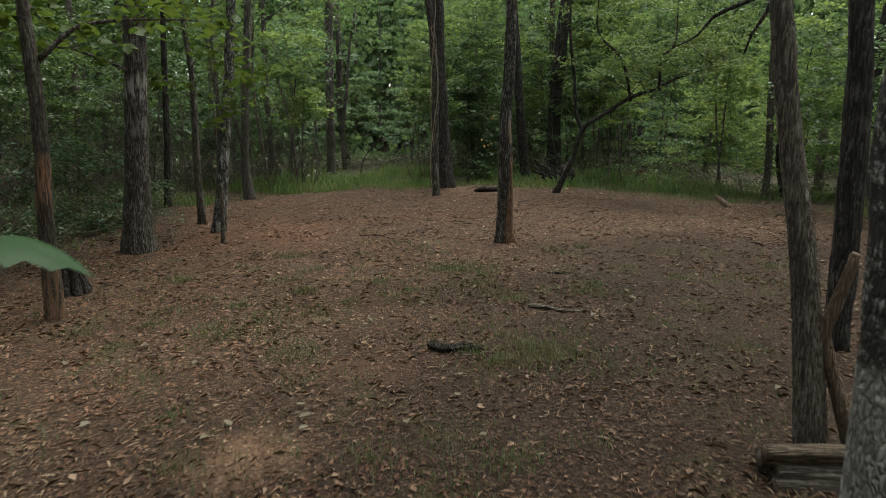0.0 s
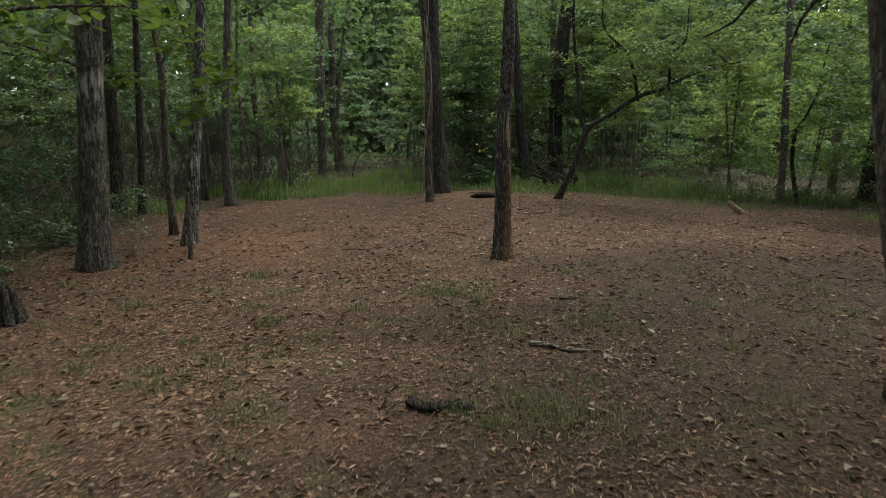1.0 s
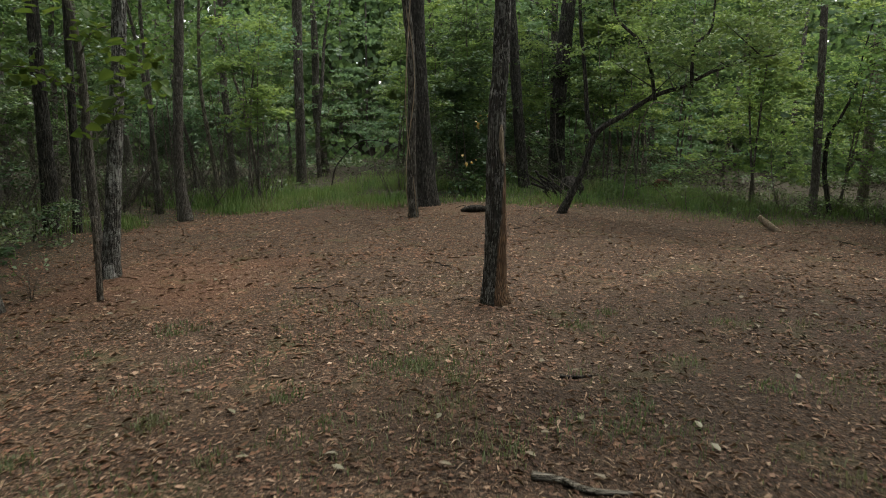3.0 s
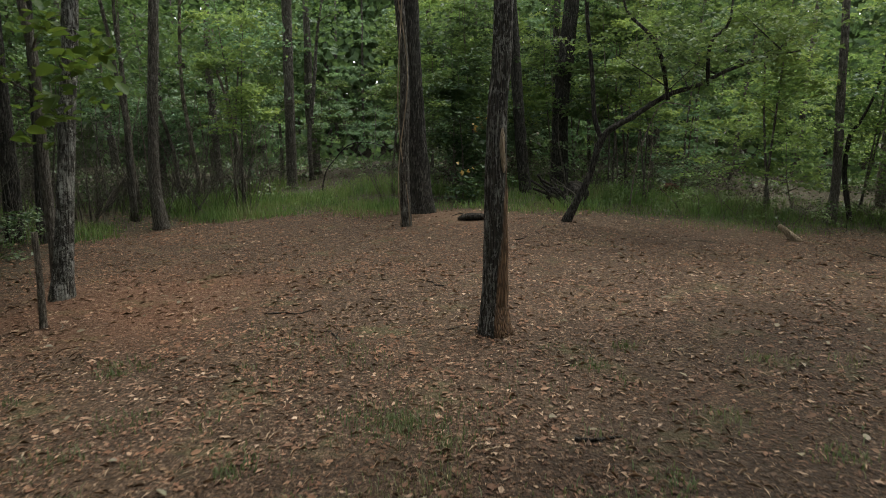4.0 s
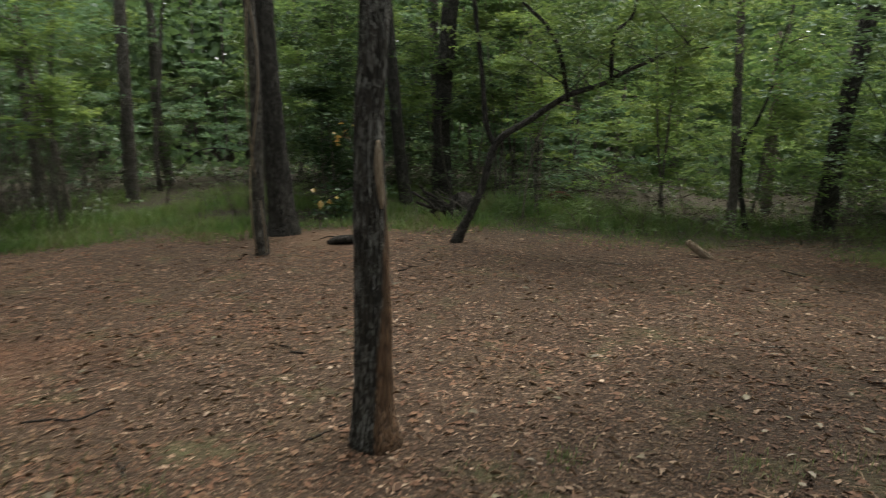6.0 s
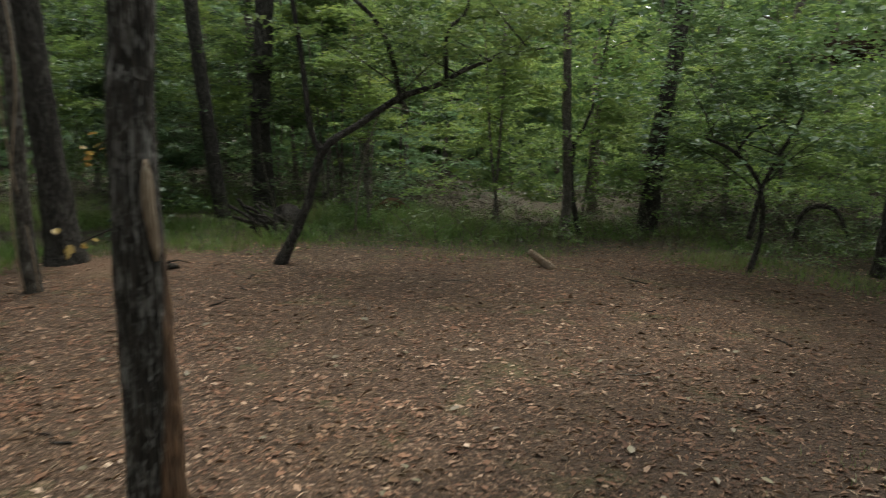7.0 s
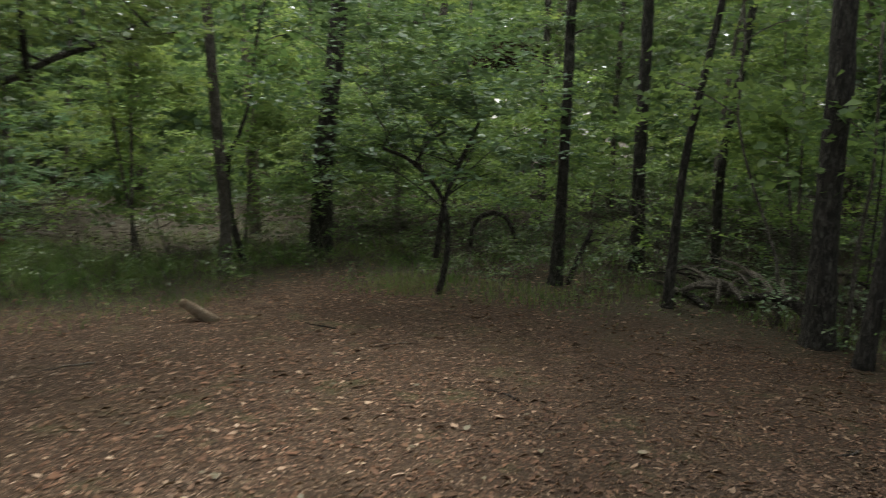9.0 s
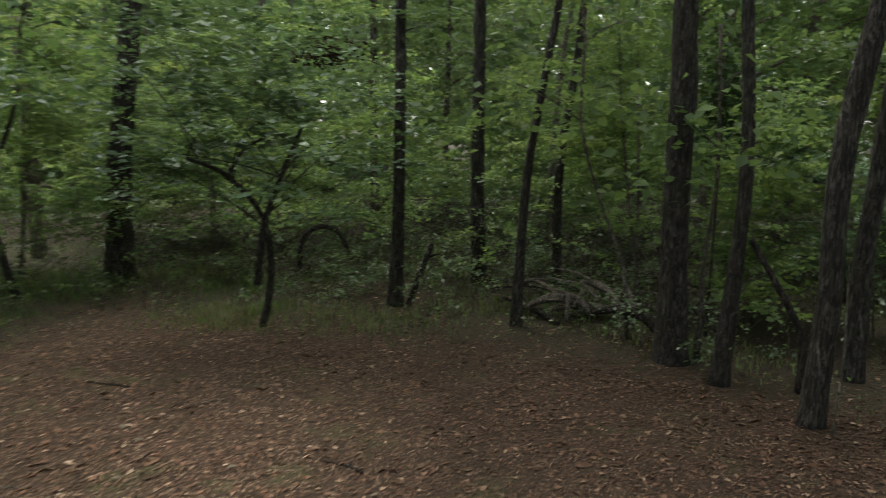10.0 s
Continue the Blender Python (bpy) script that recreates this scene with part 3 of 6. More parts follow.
# near the camera's start
tree([(2.5, 4.4, 0.08, 0.106), (2.36, 4.48, 1.33, 0.088), (2.21, 4.56, 2.24, 0.072), (2.09, 4.63, 3.1, 0.067)], 11, "brown oak trunk leaning over a firewood stack", BARK_BROWN, seed=11, flare=0.15)
tree([(3.93, 6.75, 0.04, 0.119), (3.91, 6.76, 1.35, 0.12), (3.87, 6.79, 2.69, 0.111), (3.82, 6.82, 3.45, 0.104)], 12, "dark leaning oak with a furrowed trunk", BARK_DARK, seed=12, low=[([(3.18, 7.19, 3.52, 0.025), (3.11, 7.23, 3.34, 0.019), (3.03, 7.28, 3.18, 0.014), (2.98, 7.3, 3, 0.008)], 0), ([(3.23, 7.16, 3.6, 0.024), (2.91, 7.34, 3.47, 0.022), (2.7, 7.47, 3.36, 0.017), (2.58, 7.53, 3.19, 0.012), (2.37, 7.66, 3.07, 0.006)], 0)])
tree([(2.11, 3.13, 0.09, 0.154), (2.1, 3.15, 0.67, 0.134), (2.08, 3.16, 1.38, 0.116), (2.06, 3.17, 1.91, 0.108), (2.03, 3.19, 2.54, 0.099)], 13, "chalky grey trunk with a black band", BARK_CHALK, seed=13, flare=0.2)
tree([(-4.58, 8.06, -0.16, 0.114), (-4.59, 8.05, 0.84, 0.092), (-4.57, 8.06, 1.75, 0.08), (-4.57, 8.06, 2.63, 0.076), (-4.61, 8.04, 3.53, 0.068)], 9, "slim brown tree with an orange-stained foot", BARK_RUST, seed=14, low=[([(-4.53, 8.09, 2.89, 0.038), (-4.2, 8.28, 3.25, 0.029), (-3.84, 8.48, 3.37, 0.02), (-3.1, 8.75, 3.42, 0.01), (-2.6, 8.9, 3.36, 0.005)], 14), ([(-4.6, 8.05, 3.3, 0.03), (-4.9, 8.7, 3.55, 0.02), (-5.3, 9.6, 3.5, 0.008)], 14)])
tree([(-5.37, 12.25, -0.21, 0.27), (-5.34, 12.26, 1.04, 0.207), (-5.27, 12.29, 2.49, 0.183), (-5.21, 12.32, 4.15, 0.179)], 16, "stout pine-like trunk with pale scraped bark", BARK_SCRAPED, seed=15, flare=0.25, sides=24, low=[([(-5.2, 12.2, 3.7, 0.03), (-4.6, 11.6, 3.9, 0.018), (-3.9, 11.2, 3.75, 0.007)], 12), ([(-5.3, 12.2, 3.0, 0.03), (-6.0, 11.5, 3.3, 0.018), (-6.8, 11.1, 3.2, 0.007)], 12)])
tree([(-8, 18.81, -0.32, 0.177), (-7.97, 18.83, 1.56, 0.149), (-7.98, 18.82, 3.24, 0.133), (-7.97, 18.83, 4.63, 0.119)], 14, "dark trunk at the edge of the thicket", BARK_DARK, seed=16)
tree([(-5.34, 15.45, -0.2, 0.081), (-5.38, 15.43, 1.33, 0.074), (-5.39, 15.43, 3.23, 0.066), (-5.51, 15.39, 4.2, 0.053)], 8, "slender grey sapling trunk at the clearing's edge", BARK_GREY, seed=17, low=[([(-5.4, 15.4, 3.2, 0.02), (-4.9, 15.0, 3.6, 0.012), (-4.2, 14.8, 3.6, 0.006)], 12), ([(-5.4, 15.4, 2.6, 0.02), (-5.9, 14.9, 3.0, 0.012), (-6.5, 14.6, 3.0, 0.006)], 12)], limbs=4, lowest=4.2, crown=30, spread=1.6, sides=10)
tree([(-4.51, 13.98, -0.16, 0.147), (-4.4, 14.04, 1.03, 0.11), (-4.28, 14.11, 2.38, 0.101), (-4.17, 14.18, 3.67, 0.092)], 12, "lichen-spotted trunk with low leafy twigs", BARK_PALE, seed=18, flare=0.2, low=[([(-4.25, 14.0, 2.9, 0.02), (-3.85, 13.3, 3.05, 0.014), (-3.3, 12.9, 2.9, 0.006)], 10), ([(-4.3, 14.0, 2.3, 0.02), (-4.0, 13.2, 2.5, 0.012), (-3.7, 12.7, 2.4, 0.006)], 7)])
tree([(-5.5, 19.94, -0.21, 0.164), (-5.58, 19.91, 0.87, 0.115), (-5.53, 19.92, 2.34, 0.107), (-5.4, 19.98, 4.5, 0.099)], 13, "grey trunk with a curved foot in the grass", BARK_GREY, seed=19)
tree([(-6.83, 28.43, -0.42, 0.129), (-6.92, 28.4, 1.22, 0.109), (-7.04, 28.36, 3.68, 0.106), (-7.02, 28.36, 5.71, 0.096)], 13, "slim leaning trunk in the woods", BARK_GREY, seed=20, sides=10)
tree([(-7.19, 25.72, -0.39, 0.065), (-7.32, 25.67, 1.2, 0.056), (-7.63, 25.55, 2.45, 0.047)], 5, "thin leaning sapling stem", BARK_GREY, seed=21, sides=8, limbs=3, lowest=3.0, crown=12, spread=1.0)
tree([(-6.52, 21.04, -0.26, 0.063), (-6.55, 21.02, 1.48, 0.049), (-6.63, 20.99, 2.56, 0.048), (-6.88, 20.87, 4.61, 0.041)], 9, "thin crooked sapling at the grass edge", BARK_GREY, seed=22, sides=8, limbs=3, lowest=4.5, crown=24, spread=1.5)
tree([(-4.62, 29.09, -0.33, 0.179), (-4.63, 29.09, 2.31, 0.166), (-4.63, 29.09, 5.84, 0.161)], 15, "straight grey trunk behind the grass", BARK_GREY, seed=23, sides=12)
tree([(-4.86, 35.81, -0.47, 0.181), (-5.21, 35.74, 2.28, 0.166), (-5.21, 35.75, 5.03, 0.151), (-5.26, 35.74, 6.8, 0.115)], 15, "crooked grey trunk far behind the grass", BARK_GREY, seed=24, sides=12)
tree([(-7.27, 18.44, -0.57, 0.106), (-7.19, 18.5, 1.62, 0.082), (-7.14, 18.55, 4.27, 0.069)], 12, "dark slim trunk in the thicket", BARK_DARK, seed=25, sides=12)
pair_left = tree([(-0.21, 18.98, 0.07, 0.109), (-0.25, 18.98, 1.35, 0.096), (-0.25, 18.98, 2.92, 0.089), (-0.35, 18.97, 4.41, 0.087)], 13, "slim trunk wound with pale vines", BARK_OAK, seed=26, flare=0.1)
tree([(0.06, 20.77, 0.08, 0.308), (-0.01, 20.77, 1.09, 0.219), (-0.19, 20.77, 3.56, 0.2), (-0.26, 20.76, 4.68, 0.209)], 18, "tall dark oak with a flared foot", BARK_DARK, seed=27, sides=24, flare=0.2, crown=90, spread=3.4)
centre_tree = tree([(1.08, 12.03, 0.09, 0.185), (1.06, 12.03, 0.5, 0.137), (1.04, 12.03, 1.42, 0.118), (1.03, 12.03, 2.45, 0.099), (1.07, 12.03, 3.42, 0.089)], 14, "lichened trunk with worn orange-brown bark at its foot", BARK_STAINED, seed=28, sides=32, flare=0.35)
tree([(3, 25.82, -0.02, 0.179), (2.79, 25.84, 1.62, 0.161), (2.63, 25.86, 3.19, 0.158), (2.4, 25.89, 5.46, 0.155)], 15, "dark trunk in the shade beyond the clearing", BARK_DARK, seed=29, sides=12)
tree([(4.26, 27.51, -0.1, 0.282), (4.2, 27.52, 2.42, 0.242), (4.3, 27.5, 4.09, 0.238), (4.39, 27.49, 5.71, 0.226)], 17, "thick dark trunk in the shade beyond the clearing", BARK_DARK, seed=30, sides=14)
tree([(x, y, z, r * 0.82) for x, y, z, r in [(10.17, 22.33, -0.32, 0.163), (10.19, 22.32, 0.93, 0.128), (10.11, 22.36, 2.51, 0.119), (10.07, 22.39, 3.67, 0.111), (10, 22.43, 5.04, 0.103)]], 12, "grey trunk with a kink, standing in weeds", BARK_GREY, seed=31)
tree([(11.09, 23.01, -0.36, 0.064), (10.85, 23.16, 1, 0.063), (10.88, 23.14, 1.97, 0.056), (11.05, 23.04, 2.32, 0.041)], 5, "thin crooked sapling beside a trunk", BARK_DARK, seed=32, sides=8, limbs=3, lowest=2.4, crown=20, spread=1.2)
tree([(13.27, 23.15, -0.41, 0.278), (13.36, 23.06, 2.08, 0.214), (13.55, 22.91, 4.02, 0.202), (13.65, 22.81, 5.48, 0.185)], 15, "dark leaning oak in the weeds", BARK_DARK, seed=33)
tree([(13.84, 17.23, -0.38, 0.135), (13.86, 17.2, 1.08, 0.104), (13.87, 17.18, 2.94, 0.092), (13.87, 17.17, 4.7, 0.085)], 12, "straight dark trunk with peeling bark", BARK_DARK, seed=34)
tree([(16.32, 16.71, -0.4, 0.157), (16.29, 16.79, 1.94, 0.131), (16.28, 16.81, 5.08, 0.105)], 13, "slim dark trunk among brush", BARK_DARK, seed=35, sides=12)
tree([(13.52, 14.96, -0.37, 0.095), (13.54, 14.91, 1.28, 0.072), (13.56, 14.84, 2.28, 0.062), (13.62, 14.67, 3.5, 0.057), (13.67, 14.52, 4.51, 0.052)], 11, "thin leaning dark trunk", BARK_DARK, seed=36, sides=12)
tree([(16.93, 15.31, -0.4, 0.101), (16.92, 15.34, 1.97, 0.082), (16.99, 15.12, 3.88, 0.074), (17.01, 15.02, 5.1, 0.068)], 11, "thin leaning trunk in the brush", BARK_DARK, seed=37, sides=12)
tree([(12.8, 12.58, -0.36, 0.213), (12.79, 12.64, 1.52, 0.16), (12.79, 12.66, 3.26, 0.155), (12.79, 12.69, 4.25, 0.142)], 16, "stout dark trunk at the brush edge", BARK_DARK, seed=38, sides=22)
tree([(x, y, z, r * 0.86) for x, y, z, r in [(12.24, 11.97, -0.35, 0.134), (12.24, 11.87, 1.31, 0.097), (12.24, 11.86, 2.59, 0.085), (12.24, 11.98, 4.11, 0.077)]], 12, "slim grey trunk leaning slightly", BARK_DARK, seed=39)
tree([(11.27, 11.03, -0.33, 0.126), (11.27, 10.98, 0.97, 0.111), (11.27, 10.99, 2.35, 0.107), (11.26, 10.84, 3.63, 0.103)], 11, "dark brown trunk leaning over the clearing", BARK_DARK, seed=40)
tree([(13.15, 10.5, -0.37, 0.124), (13.15, 10.52, 1.29, 0.11), (13.14, 10.46, 2.42, 0.104)], 11, "dark trunk bowed at its foot", BARK_DARK, seed=41)


def sawn_stem():
    ob = thing("sawn_stem", (2.65, 4.32, gz(2.65, 4.32)), "peeled brown stem sawn off beside an oak", "stump")
    g = Geo()
    tube(g, [(2.76, 4.3, 0.05, 0.075), (2.71, 4.31, 0.25, 0.062), (2.6, 4.36, 0.6, 0.046), (2.49, 4.41, 1.0, 0.041), (2.53, 4.39, 1.2, 0.043), (2.6, 4.36, 1.54, 0.034)], 12, 0.06, 0.16, 0.2, 0.5)
    part("stem_body", g, PEELED, ob)
    g = Geo()
    tube(g, [(2.6, 4.36, 1.54, 0.031), (2.603, 4.358, 1.55, 0.029)], 10, 0.02, 0.1)
    part("cut_face", g, BARE, ob, "pale sawn end")


sawn_stem()


def bark_scar():
    g = Geo()
    x, y = 1.03 + 0.45 * 0.112, 12.03 - 0.9 * 0.112
    tube(g, [(x - 0.004, y, 2.3, 0.008), (x - 0.004, y - 0.008, 2.21, 0.026), (x, y - 0.01, 2.08, 0.031), (x + 0.014, y - 0.008, 1.95, 0.02), (x + 0.02, y - 0.004, 1.86, 0.007)], 8, 0.03, 0.3)
    part("bark_scar", g, BARE, centre_tree, "pale strip of bared wood")


bark_scar()


for pts, h, sd in (([(-5.95, 24.02, -0.3, 0.067), (-6.13, 23.96, 1.17, 0.059), (-6.33, 23.89, 3.02, 0.05), (-6.29, 23.91, 4.8, 0.042)], 7, 71), ([(-5.32, 26.02, -0.3, 0.066), (-5.53, 25.96, 1.36, 0.057), (-5.75, 25.89, 2.63, 0.048)], 5, 72), ([(-7.12, 22.82, -0.32, 0.056), (-7.26, 22.76, 0.96, 0.048), (-7.28, 22.75, 2.04, 0.041)], 6, 73), ([(7.68, 29, -0.33, 0.094), (7.44, 29.08, 2.45, 0.083), (7.18, 29.15, 4.95, 0.073)], 11, 74), ([(-6.71, 21.34, -0.28, 0.066), (-6.73, 21.33, 1.16, 0.058), (-6.72, 21.34, 2.99, 0.05)], 8, 75), ([(-4.58, 32.62, -0.39, 0.098), (-4.64, 32.61, 1.46, 0.086), (-4.43, 32.65, 3.34, 0.074)], 9, 76), ([(18.9, 15.88, -0.4, 0.077), (18.85, 16.07, 1.49, 0.069), (18.87, 16.01, 3.09, 0.062)], 8, 77), ([(13.67, 13.3, -0.38, 0.033), (13.65, 13.4, 0.72, 0.028), (13.58, 13.8, 1.76, 0.02)], 5, 78), ([(13.02, 12.3, -0.37, 0.037), (13.02, 12.28, 0.34, 0.033), (13.02, 12.29, 1.01, 0.025)], 4, 79)):
    tree(pts, h, "thin pale sapling stem in the shade", DEADWOOD if sd < 74 else BARK_GREY, seed=sd, limbs=3, lowest=h * 0.55, crown=16, spread=1.2, sides=8, flare=0.1, group="thin stems in the shade")


def thicket_stems():
    """Thin dead stems that lean this way and that in the brown thicket."""
    rng = np.random.default_rng(83)
    for i in range(30):
        x, y = (rng.uniform(-9.5, -4.6), rng.uniform(21.5, 28)) if i < 22 else (rng.uniform(3.2, 7.5), rng.uniform(24.5, 29))
        h, a, ln = rng.uniform(2.0, 4.2), rng.uniform(0, 6.28), rng.uniform(0.1, 0.9)
        r, z = rng.uniform(0.018, 0.042), gz(x, y)
        P = [(x + ln * t * math.cos(a) + rng.normal(0, 0.04), y + ln * t * math.sin(a), z - 0.05 + h * t, r * (1 - 0.7 * t)) for t in (0, 0.3, 0.65, 1)]
        ob = thing("dead_sapling", (x, y, z), "thin pale dead sapling leaning in the thicket", "sapling", "dead saplings of the thicket")
        g = Geo()
        line = tube(g, P, 6, 0.3, 0.08)
        part("stem", g, DEADWOOD if i % 2 else TWIG, ob)
        for k in range(3):
            p, b, tl = line[int(len(line) * rng.uniform(0.35, 0.95))], rng.uniform(0, 6.28), rng.uniform(0.4, 1.1)
            g = Geo()
            tube(g, [(p[0], p[1], p[2], p[3] * 0.6), (p[0] + tl * 0.5 * math.cos(b), p[1] + tl * 0.5 * math.sin(b), p[2] + tl * 0.4, p[3] * 0.4), (p[0] + tl * math.cos(b + 0.4), p[1] + tl * math.sin(b + 0.4), p[2] + tl * 0.5, 0.004)], 4, 0.25, 0.05)
            part("twig", g, TWIG, ob)


thicket_stems()


def leaning_pole():
    P = [(-8.39, 23.36, -0.38, 0.094), (-8.06, 23.53, 0.31, 0.087), (-7.71, 23.7, 0.81, 0.072)]
    ob = thing("leaning_pole", P[0][:3], "pale dead pole leaning in the thicket", "branch")
    g = Geo()
    tube(g, P, 8, 0.1, 0.12)
    part("stem", g, DEADWOOD, ob)


leaning_pole()

# the bent tree that leans over the far edge
B1, B2, B3 = [(3.75, 19.4, 1.87, 0.055), (3.57, 19.43, 2.29, 0.049), (3.47, 19.45, 3.19, 0.043), (3.3, 19.48, 4.53, 0.037)], [(4.93, 19.18, 2.7, 0.043), (4.79, 19.21, 3.4, 0.042), (4.55, 19.25, 3.91, 0.037), (4.01, 19.35, 4.52, 0.026)], [(5.64, 19.05, 2.97, 0.042), (5.64, 19.05, 3.8, 0.036), (5.95, 19, 4.2, 0.026)]


def bent_tree():
    pts = [(x, y, z, r * 0.8) for x, y, z, r in [(3.11, 19.72, 0.12, 0.119), (3.52, 19.5, 1.14, 0.083), (3.75, 19.4, 1.97, 0.082), (4.29, 19.3, 2.37, 0.065), (4.93, 19.18, 2.8, 0.059), (5.51, 19.07, 3.01, 0.047), (5.93, 19, 3.25, 0.042), (6.59, 18.88, 3.5, 0.026), (7.23, 18.76, 3.64, 0.015)]]
    ob = thing("bent_tree", pts[0][:3], "dark tree leaning far over with a crooked trunk", "tree", GROUP_EDGE)
    g = Geo()
    line = tube(g, pts, 14, 0.12, 0.12, 0.2, 0.4)
    part("trunk", g, BARK_DARK, ob)
    rng = np.random.default_rng(50)
    ends = [p[:3] for p in line[len(line) * 3 // 5:]]
    for bp in (B1, B2, B3):
        up = [tuple(bp[-1][:2]) + (bp[-1][2] + 1.2, 0.012)]
        g = Geo()
        ll = tube(g, down(bp, *up), 8, 0.12, 0.12)
        part("limb", g, BARK_DARK, ob)
        ends += [p[:3] for p in ll[len(ll) // 2:]]
    for i in range(9):
        p = line[int(len(line) * (0.55 + 0.05 * i))]
        a, ln = rng.uniform(0, 2 * np.pi), rng.uniform(0.7, 1.5)
        tw = [(p[0] + ln * t * math.cos(a), p[1] + ln * t * math.sin(a), p[2] + ln * (0.5 * t), 0.016 * (1 - 0.8 * t)) for t in (0, 0.5, 1)]
        g = Geo()
        ll = tube(g, tw, 5, 0.2, 0.1)
        part("twig", g, BARK_DARK, ob)
        ends += [q[:3] for q in ll]
    ends = np.array(ends)
    n = 230
    c = ends[rng.integers(0, len(ends), n)] + rng.normal(0, 0.6, (n, 3)) * (1, 1, 0.55) + np.array((0, 0, 0.55))
    part("crown", leaf_mesh("crown", sprays(c, 26, 0.32, rng, 0.1), rng.uniform(0.07, 0.135, n * 26), LEAF_UNDER, rng, 0.45, False, 0.34, origin=pts[0][:3]), LEAF_UNDER, ob)


bent_tree()

# the many-stemmed bush-like tree at the far right edge


def spreading_tree():
    s1, s2, s3 = [(11.62, 18.27, -0.34, 0.059), (11.72, 18.15, 0.5, 0.05), (11.65, 18.22, 1.38, 0.041), (11.34, 18.6, 1.99, 0.036), (11.01, 19, 2.23, 0.024)], [(11.59, 18.3, 0.39, 0.054), (11.67, 18.21, 1.26, 0.045), (11.79, 18.06, 1.83, 0.037), (12.03, 17.78, 2.68, 0.028)], [(11.35, 18.6, 1.93, 0.028), (11.5, 18.41, 2.35, 0.024), (11.68, 18.2, 2.51, 0.016)]
    ob = thing("spreading_tree", s1[0][:3], "low dark-stemmed tree with broad layered leaves", "tree", GROUP_EDGE)
    rng = np.random.default_rng(60)
    ends = []
    for nm, s in (("trunk", s1), ("stem", s2), ("limb", s3)):
        g = Geo()
        ll = tube(g, s, 9, 0.1, 0.12, 0.1)
        part(nm, g, BARK_DARK, ob)
        ends += [q[:3] for q in ll[len(ll) // 2:]]
    hub = np.array((11.6, 18.2, 1.6))
    stems = curve_points(s1, 0.15)[8:] + curve_points(s2, 0.15)[6:]
    for i in range(20):
        p = stems[int(rng.integers(0, len(stems)))]
        a, ln = rng.uniform(0, 2 * np.pi), rng.uniform(0.7, 2.2)
        rise = rng.uniform(0.25, 1.4)
        bend = rng.normal(0, 0.5)
        tw = [(p[0] + ln * t * math.cos(a + bend * t), p[1] + ln * t * math.sin(a + bend * t), p[2] + ln * rise * t * (1.1 - 0.4 * t), 0.013 * (1 - 0.8 * t)) for t in (0, 0.3, 0.65, 1)]
        g = Geo()
        ll = tube(g, tw, 5, 0.15, 0.15)
        part("limb", g, BARK_DARK, ob)
        ends += [q[:3] for q in ll[len(ll) // 2:]]
    ends = np.array(ends)
    n = 165
    c = ends[rng.integers(0, len(ends), n)] + rng.normal(0, 0.8, (n, 3)) * (1, 1, 0.8) + np.array((0, 0, 0.7))
    c = c[(c[:, 2] > 2.2) | (np.hypot(c[:, 0] - hub[0], c[:, 1] - hub[1]) > 1.2)]
    n = len(c)
    part("crown", leaf_mesh("crown", sprays(c, 30, 0.4, rng, 0.08), rng.uniform(0.07, 0.155, n * 30), LEAF_BROAD, rng, 0.26, True, 0.4, origin=s1[0][:3], ragged=0.03), LEAF_BROAD, ob)


spreading_tree()

# ---- saplings and shrubs of the undergrowth ----


def sapling(place, height, leaf, seed, sprays_n=90, base=1.0, spread=1.3, stems=1, leaf_size=0.12, label="leafy young tree of the undergrowth", name="young_tree", group="young trees of the undergrowth", per=21):
    rng = np.random.default_rng(seed)
    x, y, z = place
    ob = thing(name, place, label, "sapling", group)
    ends = []
    for s in range(stems):
        a0, ln0 = rng.uniform(0, 2 * np.pi), rng.uniform(0.04, 0.16) * height
        r0 = 0.0062 * height * rng.uniform(0.7, 1.1)
        st = [(x + 0.1 * s + ln0 * t * math.cos(a0) + rng.normal(0, 0.05), y + ln0 * t * math.sin(a0) + rng.normal(0, 0.05), z - 0.06 + height * t, r0 * (1 - 0.85 * t)) for t in (0, 0.3, 0.65, 1)]
        g = Geo()
        line = tube(g, st, 7, 0.25, 0.1, 0.1)
        part("stem", g, BARK_GREY, ob)
        for i in range(7):
            f = base / height + (0.97 - base / height) * (i + rng.uniform(0, 1)) / 7
            p = line[min(len(line) - 1, int(f * len(line)))]
            a, ln = rng.uniform(0, 2 * np.pi), spread * rng.uniform(0.55, 1.1) * (1.15 - 0.6 * f)
            tw = [(p[0] + ln * t * math.cos(a), p[1] + ln * t * math.sin(a), p[2] + ln * (0.5 * t - 0.25 * t * t), 0.011 * (1 - 0.8 * t)) for t in (0, 0.5, 1)]
            g = Geo()
            ll = tube(g, tw, 4, 0.3, 0.05)
            part("branch", g, BARK_GREY, ob)
            ends += [q[:3] for q in ll[1:]]
    ends = np.array(ends)
    c = ends[rng.integers(0, len(ends), sprays_n)] + rng.normal(0, 0.22, (sprays_n, 3)) * (1, 1, 0.6)
    part("crown", leaf_mesh("crown", sprays(c, per, 0.34, rng, 0.1), rng.uniform(0.65, 1.35, sprays_n * per) * leaf_size, leaf, rng, 0.45, False, 0.38, origin=place), leaf, ob)
    return ob


GLADES = ((-2.6, 28.5, 2.6, 6.5), (13.5, 29.5, 4.2, 4.5), (7.5, 26.0, 1.5, 2.4), (3.4, 24.6, 1.9, 3.4))


